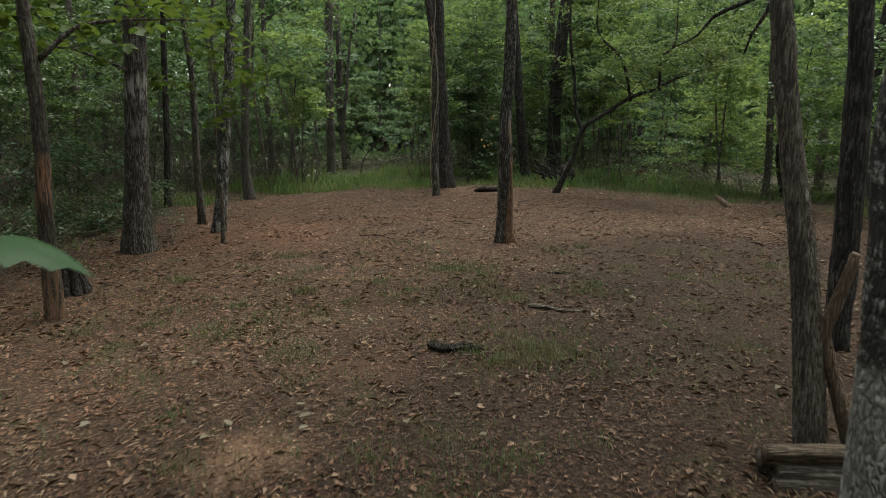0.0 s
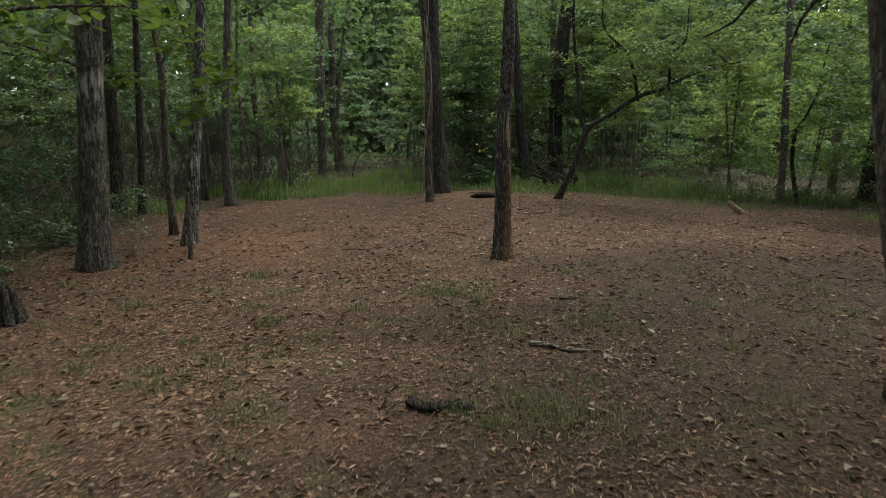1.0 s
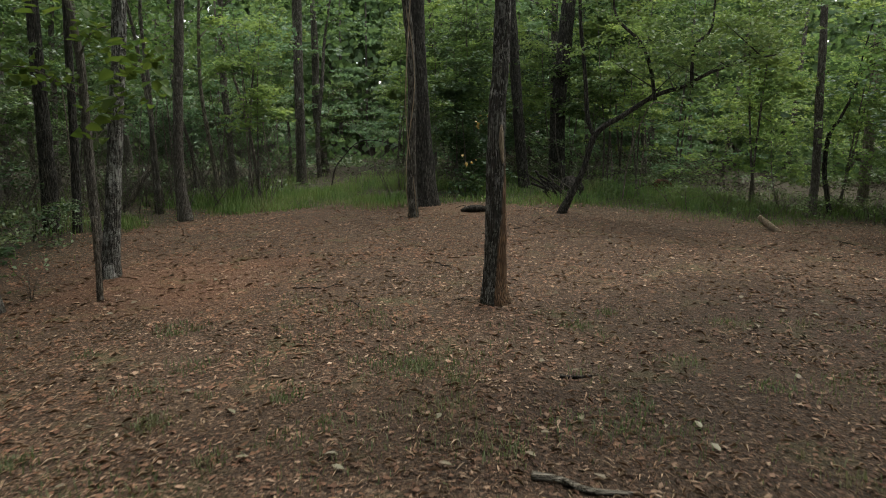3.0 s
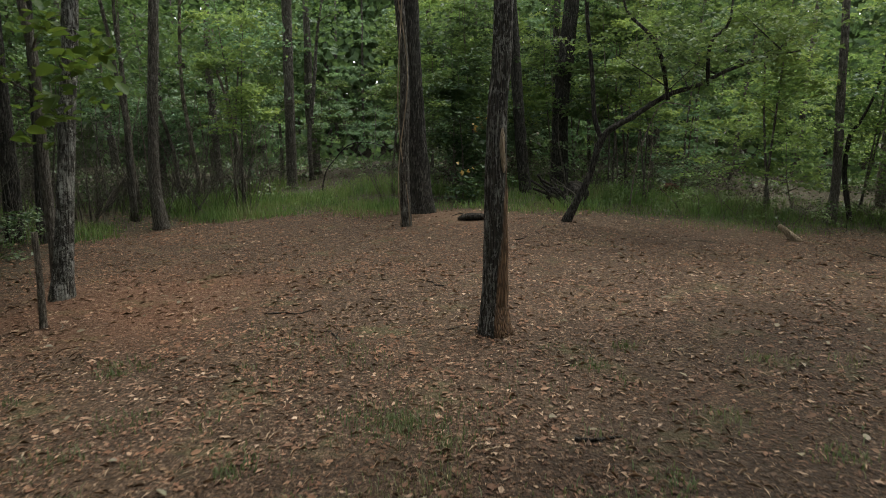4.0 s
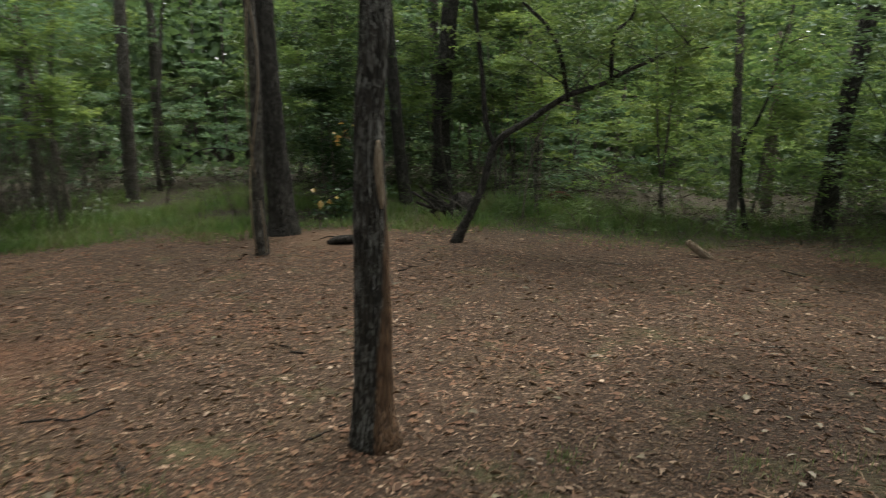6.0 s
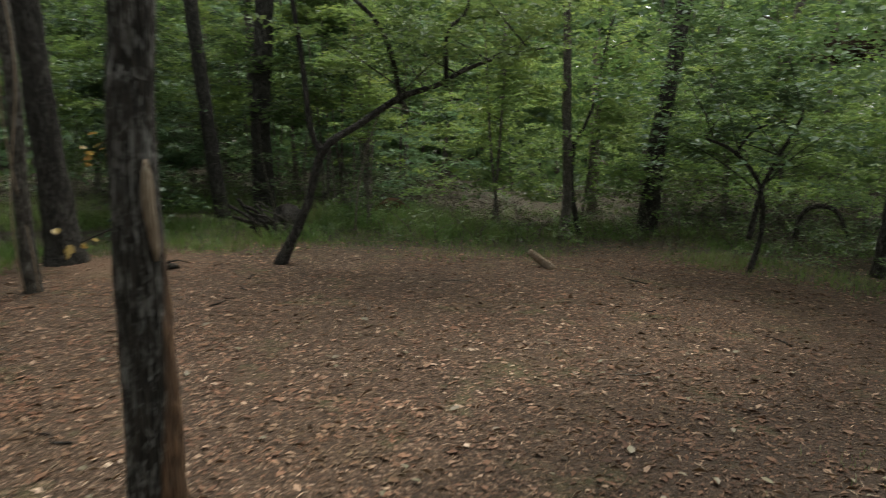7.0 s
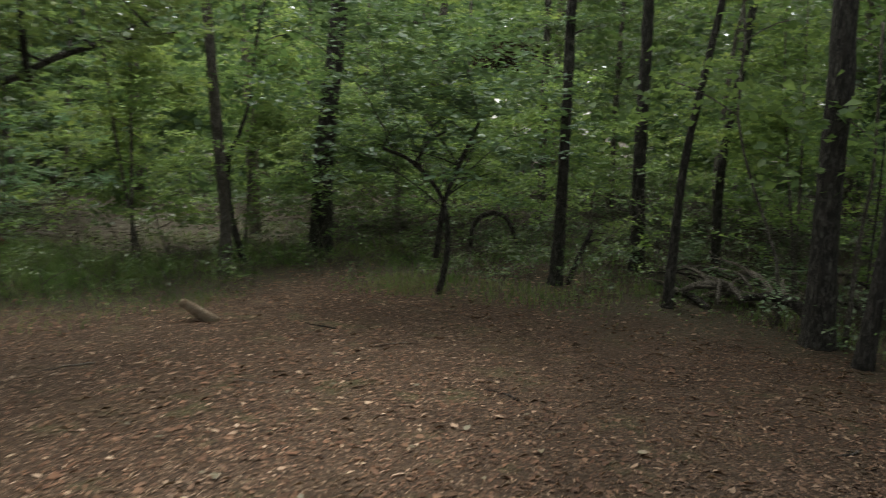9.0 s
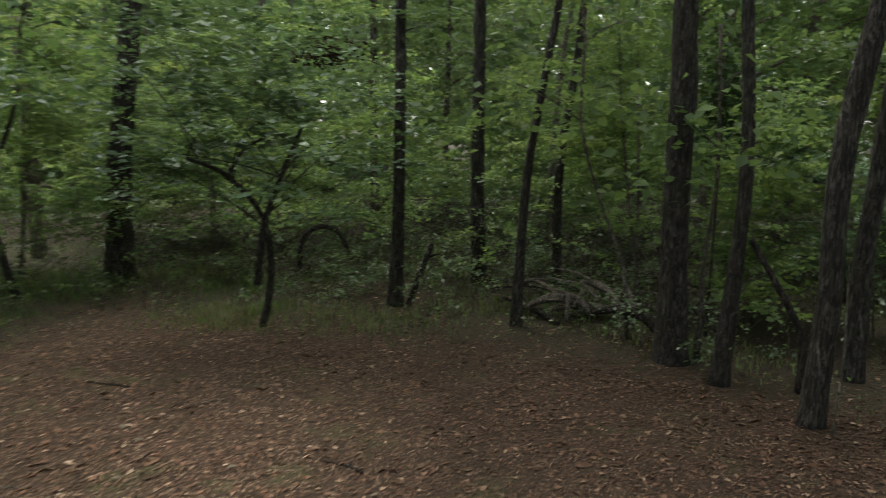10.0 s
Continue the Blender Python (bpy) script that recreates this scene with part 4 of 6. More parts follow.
def scatter(rng, n, near, far, arc=(-60, 240), apart=1.3, glades=GLADES):
    """Places outside the clearing between near and far metres from its edge."""
    got = list(STANDING) if apart > 0.5 else []
    out = []
    tries = 0
    while len(out) < n and tries < n * 60:
        tries += 1
        a = radians(rng.uniform(*arc))
        d = near + (far - near) * rng.uniform() ** 0.9
        r = float(np.interp(math.degrees(a) % 360, [e[0] for e in EDGE], [e[1] for e in EDGE])) + d
        x, y = EDGE_CENTRE[0] + r * math.cos(a), EDGE_CENTRE[1] + r * math.sin(a)
        if any(((x - g[0]) / g[2]) ** 2 + ((y - g[1]) / g[3]) ** 2 < 1 for g in glades):
            continue
        if all((x - q[0]) ** 2 + (y - q[1]) ** 2 > apart ** 2 for q in got):
            got.append((x, y))
            out.append((x, y))
    return out


def undergrowth():
    rng = np.random.default_rng(77)
    protos = []
    for i, (h, leaf, n, base, spread, ls) in enumerate([(5.5, LEAF_UNDER, 120, 1.6, 1.7, 0.13), (6.8, LEAF_BRIGHT, 130, 2.2, 1.9, 0.13), (4.2, LEAF_BLUE, 100, 1.2, 1.5, 0.14), (7.5, LEAF_UNDER, 130, 2.6, 2.0, 0.14), (3.0, LEAF_BRIGHT, 80, 0.5, 1.2, 0.12)]):
        protos.append((sapling((0, 0, 0), h, leaf, 200 + i, n, base, spread, 1 + i % 2, ls), h))
    used = set()
    right = scatter(rng, 38, 2.6, 14, (-50, 75))
    back = scatter(rng, 28, 2.0, 16, (75, 125))
    left = scatter(rng, 20, 5.0, 15, (125, 225))
    for zone, places, choice in (("r", right, (1, 4, 2, 1, 0, 3)), ("b", back, (2, 1, 0, 3, 1)), ("l", left, (0, 3, 0, 2, 3))):
        for j, (x, y) in enumerate(places):
            k = choice[j % len(choice)]
            s = rng.uniform(0.75, 1.2)
            m = Matrix.Translation((x, y, gz(x, y) - 0.05)) @ Matrix.Rotation(rng.uniform(0, 6.28), 4, 'Z') @ Matrix.Scale(s, 4)
            if k not in used:
                used.add(k)
                protos[k][0].matrix_basis = m
            else:
                src = protos[k][0]
                keep = src.matrix_basis.copy()
                src.matrix_basis = Matrix.Identity(4)
                copy_thing(src, m)
                src.matrix_basis = keep


undergrowth()

# the dark evergreen bush behind the middle of the clearing
sapling((0.95, 23.6, gz(0.95, 23.6)), 3.9, LEAF_DARK, 301, 170, 0.3, 1.0, 2, 0.12, "dense dark evergreen bush with drooping boughs", "evergreen_bush", "evergreen bushes", 24)


def autumn_twigs():
    """Two thin twigs with a few turned leaves, growing out of the lichened trunk."""
    rng = np.random.default_rng(310)
    for x, y, z, n in ((0.87, 12.5, 2.29, 9), (0.76, 12.67, 1.83, 7)):
        ob = thing("autumn_twig", (1.01, 12.1, z + 0.1), "thin twig with a few turned yellow-orange leaves", "twig", "autumn twigs")
        g = Geo()
        tube(g, [(1.02, 12.06, z + 0.08, 0.006), (0.97, 12.25, z + 0.14, 0.005), (x, y, z, 0.003)], 5, 0.08, 0.05)
        part("stem", g, BARK_DARK, ob)
        for k in range(n):
            lf = part("leaf", leaf_mesh("leaf", [(0, 0, 0)], [rng.uniform(0.035, 0.062)], ORANGE_LEAF, rng, 0.8, True, 0.34), ORANGE_LEAF, ob)
            lf.location = (x - 1.01 + rng.normal(0, 0.05), y - 12.1 + rng.normal(0, 0.05), -0.1 + rng.normal(0, 0.045))


autumn_twigs()


def leaf_nest():
    """A dark clump of dead leaves lodged on a bough."""
    rng = np.random.default_rng(320)
    x, y, z = 14.75, 19.2, 4.05
    ob = thing("leaf_nest", (x, y, z), "dark clump of dead leaves lodged on a bough", "nest")
    g = Geo()
    tube(g, [(13.87, 17.2, 3.55, 0.014), (14.2, 18.2, 3.9, 0.012), (x, y, z - 0.08, 0.01), (x + 0.3, y + 0.5, z + 0.15, 0.005)], 6, 0.15, 0.1)
    part("bough", g, BARK_DARK, ob)
    c = rng.normal(0, 1, (900, 3)) * (0.27, 0.27, 0.11)
    part("leaves", leaf_mesh("leaves", c, rng.uniform(0.05, 0.1, 900), DEAD_CLUMP, rng, 1.0, True, 0.36, ragged=0.05), DEAD_CLUMP, ob)


leaf_nest()

# ---- taller woods behind ----


def forest_tree(seed, height):
    rng = np.random.default_rng(seed)
    lean = rng.normal(0, 0.25, 2)
    r = rng.uniform(0.1, 0.19)
    pts = [(0, 0, -0.1, r * 1.25), (0.05, 0, 0.8, r), (lean[0] * 0.5, lean[1] * 0.5, 3.0, r * 0.9), (lean[0], lean[1], 6.0, r * 0.8)]
    return tree(pts, height, "tall slim forest tree in leaf", BARK_OAK if seed % 2 else BARK_GREY, LEAF_CANOPY, seed, 7, 3.6, 46, 2.9, 9, 0.15, group="forest trees", leaf_size=0.25, name="forest_tree")


def open_sky(x, y):
    """Where the canopy is thin: the bright woods to the north-east."""
    a = np.degrees(np.arctan2(np.asarray(y, float) - EDGE_CENTRE[1], np.asarray(x, float) - EDGE_CENTRE[0]))
    d = outside(x, y)
    return (((a > 30) & (a < 64)) | ((a > 97) & (a < 120))) & (d > 1) & (d < 36)


def woods():
    rng = np.random.default_rng(88)
    protos = [forest_tree(400 + i, h) for i, h in enumerate((13, 15, 11, 14))]
    places = [q for q in scatter(rng, 68, 8.5, 26, (-60, 240), 2.0) if not (open_sky(*q) and rng.uniform() < 0.92)]
    places += scatter(rng, 14, 2, 12, (240, 300), 3.0)
    for j, (x, y) in enumerate(places):
        src = protos[j % 4]
        s = rng.uniform(0.85, 1.2)
        m = Matrix.Translation((x, y, gz(x, y) - 0.05)) @ Matrix.Rotation(rng.uniform(0, 6.28), 4, 'Z') @ Matrix.Scale(s, 4)
        if j < 4:
            src.matrix_basis = m
        else:
            keep = src.matrix_basis.copy()
            src.matrix_basis = Matrix.Identity(4)
            copy_thing(src, m)
            src.matrix_basis = keep
    # the far woods, past counting
    trunks = Geo()
    spots = scatter(rng, 200, 16, 60, (0, 360), 1.6)
    for x, y in spots:
        h, r = rng.uniform(9, 17), rng.uniform(0.07, 0.2)
        z = gz(x, y)
        lx, ly = rng.normal(0, 0.5, 2)
        tube(trunks, [(x, y, z - 0.1, r), (x + lx * 0.4, y + ly * 0.4, z + h * 0.4, r * 0.8), (x + lx, y + ly, z + h, 0.03)], 5, 2.5, 0.05)
    tagged(new("far_trunks", trunks.mesh("far_trunks", BARK_GREY)), "many slim trunks of the woods beyond", "woods", kind="stuff")

    def foliage(name, label, leaf, clumps, near, far, arc, low, high, per, size, tilt=0.5, length=1.3):
        """Leafy boughs that stand in groups, with gaps between them: each a drooping fan of leaves along its own line."""
        glades = () if leaf is BROWN_BRUSH else GLADES
        seeds = np.array(scatter(rng, max(8, clumps // 4), near, far, arc, 0.0, glades))
        at = seeds[np.arange(clumps) % len(seeds)] + rng.normal(0, 0.7 if near < 5 else 1.1 if tilt < 1 else 2.5, (clumps, 2))
        at = at[outside(at[:, 0], at[:, 1]) > near * 0.7]
        n = len(at)
        d = outside(at[:, 0], at[:, 1])
        rise = rng.uniform(0, 1, n) ** 1.1
        if 1 < tilt < 2:
            # the distant woods climb away, so that the sky lights their face
            rise = np.clip((d - near) / (far - near) + rng.normal(0, 0.1, n), 0, 1) ** 0.8
        z = ground_z(at[:, 0], at[:, 1]) + low + (high - low) * rise
        a = np.repeat(rng.uniform(0, 2 * np.pi, n), per)
        ln = np.repeat(length * rng.uniform(0.6, 1.3, n), per)
        t = rng.uniform(0, 1, n * per) ** 0.8
        side = rng.normal(0, 0.2 if tilt < 1 else 0.6, n * per) * ln * (1.1 - 0.7 * t)
        fall = np.repeat(rng.uniform(0.05, 0.5, n), per)
        flat = 0.05 if tilt < 1 else 0.7 if tilt < 2 else 1.8
        c = np.repeat(np.stack([at[:, 0], at[:, 1], z], 1), per, 0)
        c += np.stack([t * ln * np.cos(a) - side * np.sin(a), t * ln * np.sin(a) + side * np.cos(a), ln * (0.25 * t - fall * t * t) + rng.normal(0, flat, n * per)], 1)
        sz = rng.uniform(0.55, 1.3, len(c)) * (size + 0.004 * np.repeat(d, per))
        thin = open_sky(c[:, 0], c[:, 1]) & (c[:, 2] > 4.9) & (c[:, 2] < 13) & (d.repeat(per) < 27) & (rng.uniform(size=len(c)) < 0.8)
        c, sz = c[~thin], sz[~thin]
        c[:, 2] = np.maximum(c[:, 2], ground_z(c[:, 0], c[:, 1]) + 0.06)
        tagged(new(name, leaf_mesh(name, c, sz, leaf, rng, tilt, False, 0.13 if leaf is BROWN_BRUSH else 0.36)), label, "foliage", kind="stuff")

    # bright, dim and dark leaf sets carry part of the woods' light and shade
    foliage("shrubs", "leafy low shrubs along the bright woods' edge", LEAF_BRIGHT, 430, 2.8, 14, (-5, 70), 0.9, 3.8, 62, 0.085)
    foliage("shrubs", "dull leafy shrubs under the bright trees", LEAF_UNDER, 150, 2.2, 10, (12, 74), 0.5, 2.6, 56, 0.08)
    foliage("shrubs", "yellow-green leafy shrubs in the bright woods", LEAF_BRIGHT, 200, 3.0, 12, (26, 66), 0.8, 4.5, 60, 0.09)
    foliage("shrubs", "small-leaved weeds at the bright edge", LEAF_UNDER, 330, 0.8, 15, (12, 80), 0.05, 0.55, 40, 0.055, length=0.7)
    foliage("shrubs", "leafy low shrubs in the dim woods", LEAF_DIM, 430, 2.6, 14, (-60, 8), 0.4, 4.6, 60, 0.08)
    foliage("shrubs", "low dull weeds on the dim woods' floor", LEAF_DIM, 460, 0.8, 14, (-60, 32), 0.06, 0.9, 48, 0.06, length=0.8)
    foliage("shrubs", "low green ground cover under the trees", LEAF_DIM, 900, 5, 27, (-60, 135), 0.03, 0.3, 34, 0.1, length=1.6)
    foliage("shrubs", "dead brown brush along the trees' feet", BROWN_BRUSH, 130, 0.9, 6, (-60, 42), 0.02, 0.5, 44, 0.06)
    foliage("shrubs", "dead brown brush under the trees", BROWN_BRUSH, 520, 3.2, 15, (-60, 104), 0.05, 1.1, 44, 0.07)
    foliage("shrubs", "dull low shrubs among the dead brush", LEAF_DIM, 110, 5.0, 15, (45, 96), 0.3, 1.6, 56, 0.075)
    foliage("shrubs", "dead brown brush of the shady side", BROWN_BRUSH, 330, 1.2, 9, (150, 225), 0.05, 3.6, 44, 0.06)
    foliage("shrubs", "dead brown brush in the thicket", BROWN_BRUSH, 420, 6.0, 15, (104, 225), 0.1, 3.4, 44, 0.07)
    # mostly above the view; extra boughs added to shade the thicket below
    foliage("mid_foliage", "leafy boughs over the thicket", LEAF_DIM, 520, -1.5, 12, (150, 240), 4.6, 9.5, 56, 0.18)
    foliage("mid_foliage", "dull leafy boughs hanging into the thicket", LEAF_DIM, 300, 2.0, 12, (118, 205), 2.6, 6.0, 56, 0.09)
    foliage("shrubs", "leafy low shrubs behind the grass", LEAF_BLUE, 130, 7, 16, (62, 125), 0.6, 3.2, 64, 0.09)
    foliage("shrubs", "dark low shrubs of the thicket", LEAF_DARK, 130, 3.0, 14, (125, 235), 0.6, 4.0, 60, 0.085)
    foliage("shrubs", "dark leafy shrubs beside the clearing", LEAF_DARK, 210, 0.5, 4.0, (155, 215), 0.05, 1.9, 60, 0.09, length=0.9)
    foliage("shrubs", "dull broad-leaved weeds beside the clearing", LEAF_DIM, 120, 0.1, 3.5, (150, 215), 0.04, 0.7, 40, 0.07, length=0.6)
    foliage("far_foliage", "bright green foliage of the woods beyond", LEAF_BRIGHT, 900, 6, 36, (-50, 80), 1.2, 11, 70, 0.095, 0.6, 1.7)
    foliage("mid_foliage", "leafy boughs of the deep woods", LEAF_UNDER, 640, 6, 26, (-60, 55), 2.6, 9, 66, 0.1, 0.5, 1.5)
    foliage("mid_foliage", "leafy boughs of the woods behind", LEAF_BRIGHT, 260, 16, 32, (35, 72), 2.0, 8, 66, 0.11, 0.5, 1.7)
    foliage("far_foliage", "cool green foliage of the woods beyond", LEAF_BLUE, 760, 6, 40, (66, 130), 1.4, 12, 72, 0.11, 0.6, 1.7)
    foliage("far_foliage", "deep green foliage of the woods beyond", LEAF_UNDER, 280, 7, 40, (116, 168), 2.4, 12, 66, 0.13, 0.6, 1.7)
    foliage("far_foliage", "dull green foliage of the woods beyond", LEAF_DIM, 170, 7, 40, (165, 240), 2.4, 12, 66, 0.11, 0.6, 1.7)
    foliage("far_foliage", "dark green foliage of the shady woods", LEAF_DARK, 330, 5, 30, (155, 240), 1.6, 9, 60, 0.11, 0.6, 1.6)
    # LEAF_DARK puts the deep shade back here into the leaf colour
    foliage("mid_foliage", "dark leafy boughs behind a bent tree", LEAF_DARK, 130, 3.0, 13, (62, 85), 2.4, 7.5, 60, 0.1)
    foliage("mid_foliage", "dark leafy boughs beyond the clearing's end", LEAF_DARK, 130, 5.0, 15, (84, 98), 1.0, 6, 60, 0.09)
    foliage("far_foliage", "green wall of distant woods", LEAF_FAR, 3600, 27, 52, (-60, 130), 0.3, 20, 34, 0.46, 1.7, 2.4)
    foliage("far_foliage", "last trees of the distant woods", LEAF_CANOPY, 1600, 48, 62, (-60, 290), 0.2, 19, 30, 1.15, 2.6, 3.0)
    foliage("far_foliage", "green wall of distant woods", LEAF_DIM, 1300, 30, 56, (125, 290), 0.3, 20, 34, 0.8, 1.8, 2.6)
    foliage("far_foliage", "leafy crowns closing the woods beyond", LEAF_UNDER, 260, 16, 34, (8, 34), 3.0, 13, 56, 0.2, 0.7, 2.0)
    foliage("mid_foliage", "dull leafy crowns between the far trunks", LEAF_DIM, 200, 9, 22, (10, 30), 3.6, 9.5, 56, 0.14, 0.6, 1.7)
    foliage("far_foliage", "last crowns of the distant woods, paled for haze", LEAF_FAR, 520, 40, 58, (45, 128), 1.5, 15, 32, 0.8, 2.2, 2.6)


woods()

# ---- grass, weeds, brush ----


def blades(name, places, heights, material, rng, width=0.0065):
    n = len(places)
    P = np.asarray(places, float)
    a = rng.uniform(0, 2 * np.pi, n)
    D = np.stack([np.cos(a), np.sin(a), np.zeros(n)], 1)
    S = np.stack([-np.sin(a), np.cos(a), np.zeros(n)], 1)
    bend = rng.uniform(0.1, 0.75, n)[:, None]
    H = np.asarray(heights)[:, None]
    W = (width * rng.uniform(0.6, 1.3, n))[:, None]
    up = np.array((0, 0, 1.0))
    V = np.stack([P - S * W, P + S * W, P + D * H * bend * 0.3 + up * H * 0.6 + S * W * 0.8, P + D * H * bend * 0.3 + up * H * 0.6 - S * W * 0.8, P + D * H * bend + up * H * (1 - 0.35 * bend)], 1)
    i = np.arange(n)[:, None] * 5
    T = np.concatenate([i + np.array((0, 1, 2)), i + np.array((0, 2, 3)), i + np.array((3, 2, 4))], 0)
    return raw_mesh(name, V.reshape(-1, 3), T, material)


def undergrass():
    rng = np.random.default_rng(99)
    n = 560000
    x, y = rng.uniform(-13, 22, n), rng.uniform(2, 34, n)
    o = outside(x, y)
    patchy = np.array([noise.noise((a * 0.45, b * 0.45, 2.0)) for a, b in zip(x, y)])
    p = np.clip((o + 0.5 + patchy * 1.2) / 1.2, 0, 1) * np.clip(1.3 - o / np.where(x > 3, 7.5, 9), 0, 1) * np.clip(0.5 + patchy * 1.7, np.where((x > 2.5) & (x < 10.5) & (y > 18), 0.4, 0.04), 1)
    p *= np.where((x < -4.2) & (y < 18.3), 0.04, 1.0) * np.where(x < -7.0, 0.3, 1.0) * np.where((x > 9.8) & (y < 18.5), 0.35, 1.0) * np.where(x > 8.5, 0.8, 1.0)
    keep = rng.uniform(size=n) < p
    x, y, o, patchy = x[keep], y[keep], o[keep], patchy[keep]
    h = rng.uniform(0.07, 0.34, len(x)) * np.clip(0.6 + 0.25 * o, 0.5, 1.15) * np.clip(0.9 + patchy * 1.3, 0.45, 1.6) * np.where(x > 10.5, 0.75, np.where(x > 3, 1.3, 1.0))
    tagged(new("tall_grass", blades("tall_grass", np.stack([x, y, ground_z(x, y) - 0.02], 1), h, GRASS_MAT, rng)), "lush green grass fringing the clearing", "grass", kind="stuff")
    # thin tufts on the trodden ground
    pts, hs = [], []
    tufts = [(0.81, 6.1, 0.38, 460), (1.1, 6.3, 0.3, 260), (0.3, 9.8, 0.3, 280), (-0.05, 9.95, 0.3, 220), (-2.0, 7.6, 0.35, 200), (-1.5, 7.9, 0.3, 80), (-1.4, 6.6, 0.2, 60), (2.6, 6.3, 0.4, 90), (1.4, 8.6, 0.35, 90)]
    for _ in range(170):
        tufts.append((rng.uniform(-5.5, 6), rng.uniform(3, 12), rng.uniform(0.1, 0.4), int(rng.uniform(20, 90))))
    for _ in range(34):
        tufts.append((rng.uniform(-4, 2.5), rng.uniform(5.8, 9.8), rng.uniform(0.1, 0.3), int(rng.uniform(60, 170))))
    for tx, ty, r, k in tufts:
        qx, qy = tx + rng.normal(0, r * 0.6, k), ty + rng.normal(0, r * 0.6, k)
        pts.append(np.stack([qx, qy, ground_z(qx, qy) - 0.01], 1))
        hs.append(rng.uniform(0.03, 0.11, k))
    tagged(new("grass_tufts", blades("grass_tufts", np.concatenate(pts), np.concatenate(hs), TUFT_MAT, rng, 0.004)), "sparse short grass tufts on trodden earth", "grass", kind="stuff")
    # broad-leaved weeds at the edge
    n = 42000
    x, y = rng.uniform(-14, 24, n), rng.uniform(2, 36, n)
    o = outside(x, y)
    patchy = np.array([noise.noise((a * 0.6, b * 0.6, 9.0)) for a, b in zip(x, y)])
    keep = (o > 0.2) & (o < 9) & (patchy > 0.08)
    x, y, patchy = x[keep], y[keep], patchy[keep]
    z = ground_z(x, y) + rng.uniform(0.03, 0.75, len(x)) * np.clip(0.3 + patchy * 1.5, 0.2, 1)
    tagged(new("weeds", leaf_mesh("weeds", np.stack([x, y, z], 1), rng.uniform(0.03, 0.085, len(x)), LEAF_UNDER, rng, 0.45)), "low broad-leaved weeds along the woods' edge", "weeds", kind="stuff")
    # bare twigs of the thicket
    g = Geo()
    def twig(x, y, z, h, r, lean):
        a = rng.uniform(0, 6.28)
        ln = h * lean
        pts = [(x, y, z, r)]
        for t in (0.35, 0.7, 1.0):
            pts.append((x + ln * t * math.cos(a) + rng.normal(0, 0.07 * h), y + ln * t * math.sin(a) + rng.normal(0, 0.07 * h), z + h * (t - 0.15 * lean * t * t), r * (1 - 0.7 * t)))
        tube(g, pts, 3, 0.5, 0.0)
        return pts

    for zone, n, arc, near, far, top in (("near left", 300, (100, 160), 1.2, 7, 2.9), ("left", 420, (104, 215), 2.5, 13, 3.4), ("back", 170, (60, 120), 3.5, 13, 2.4), ("weeds", 150, (22, 75), 0.8, 6, 1.0), ("right", 420, (-45, 45), 1.2, 10, 2.8)):
        for x, y in scatter(rng, n, near, far, arc, 0.0):
            h = rng.uniform(0.25, 1.0) * top
            pts = twig(x, y, gz(x, y) - 0.03, h, rng.uniform(0.005, 0.017), rng.uniform(0.1, 0.9))
            for q in pts[1:3]:
                twig(q[0], q[1], q[2], h * rng.uniform(0.25, 0.5), q[3] * 0.7, rng.uniform(0.5, 1.8))
    tagged(new("thicket", g.mesh("thicket", TWIG)), "tangle of bare grey twigs under the trees", "brush", kind="stuff")


undergrass()

# ---- things on the ground ----


def stick(place, length, radius, turn, material, label, name="fallen_branch", group="fallen branches", crook=0.12, seed=1, forks=1, lift=0.0, rough=0.25):
    rng = np.random.default_rng(seed)
    x, y = place
    z = gz(x, y) + radius * 0.6
    ob = thing(name, (x, y, gz(x, y)), label, "branch", group)
    c, s = math.cos(radians(turn)), math.sin(radians(turn))
    pts = []
    for t in (-0.5, -0.2, 0.1, 0.35, 0.5):
        off = rng.normal(0, crook * length * 0.5)
        px, py = x + c * t * length - s * off, y + s * t * length + c * off
        pts.append((px, py, gz(px, py) + radius * 0.7 + lift * (t + 0.5), radius * (1.0 - 0.6 * (t + 0.5))))
    g = Geo()
    tube(g, pts, 10, max(0.03, length / 18), rough, 0, 0.3)
    part("stem", g, material, ob)
    for i in range(forks):
        p = pts[1 + i % 3]
        a = radians(turn) + (0.7 if i % 2 else -0.7)
        ln = length * rng.uniform(0.2, 0.35)
        g = Geo()
        tube(g, [p, (p[0] + ln * 0.5 * math.cos(a), p[1] + ln * 0.5 * math.sin(a), p[2] + 0.02, p[3] * 0.5), (p[0] + ln * math.cos(a), p[1] + ln * math.sin(a), p[2] + 0.01, p[3] * 0.25)], 5, 0.05, 0.15)
        part("twig", g, material, ob)
    return ob


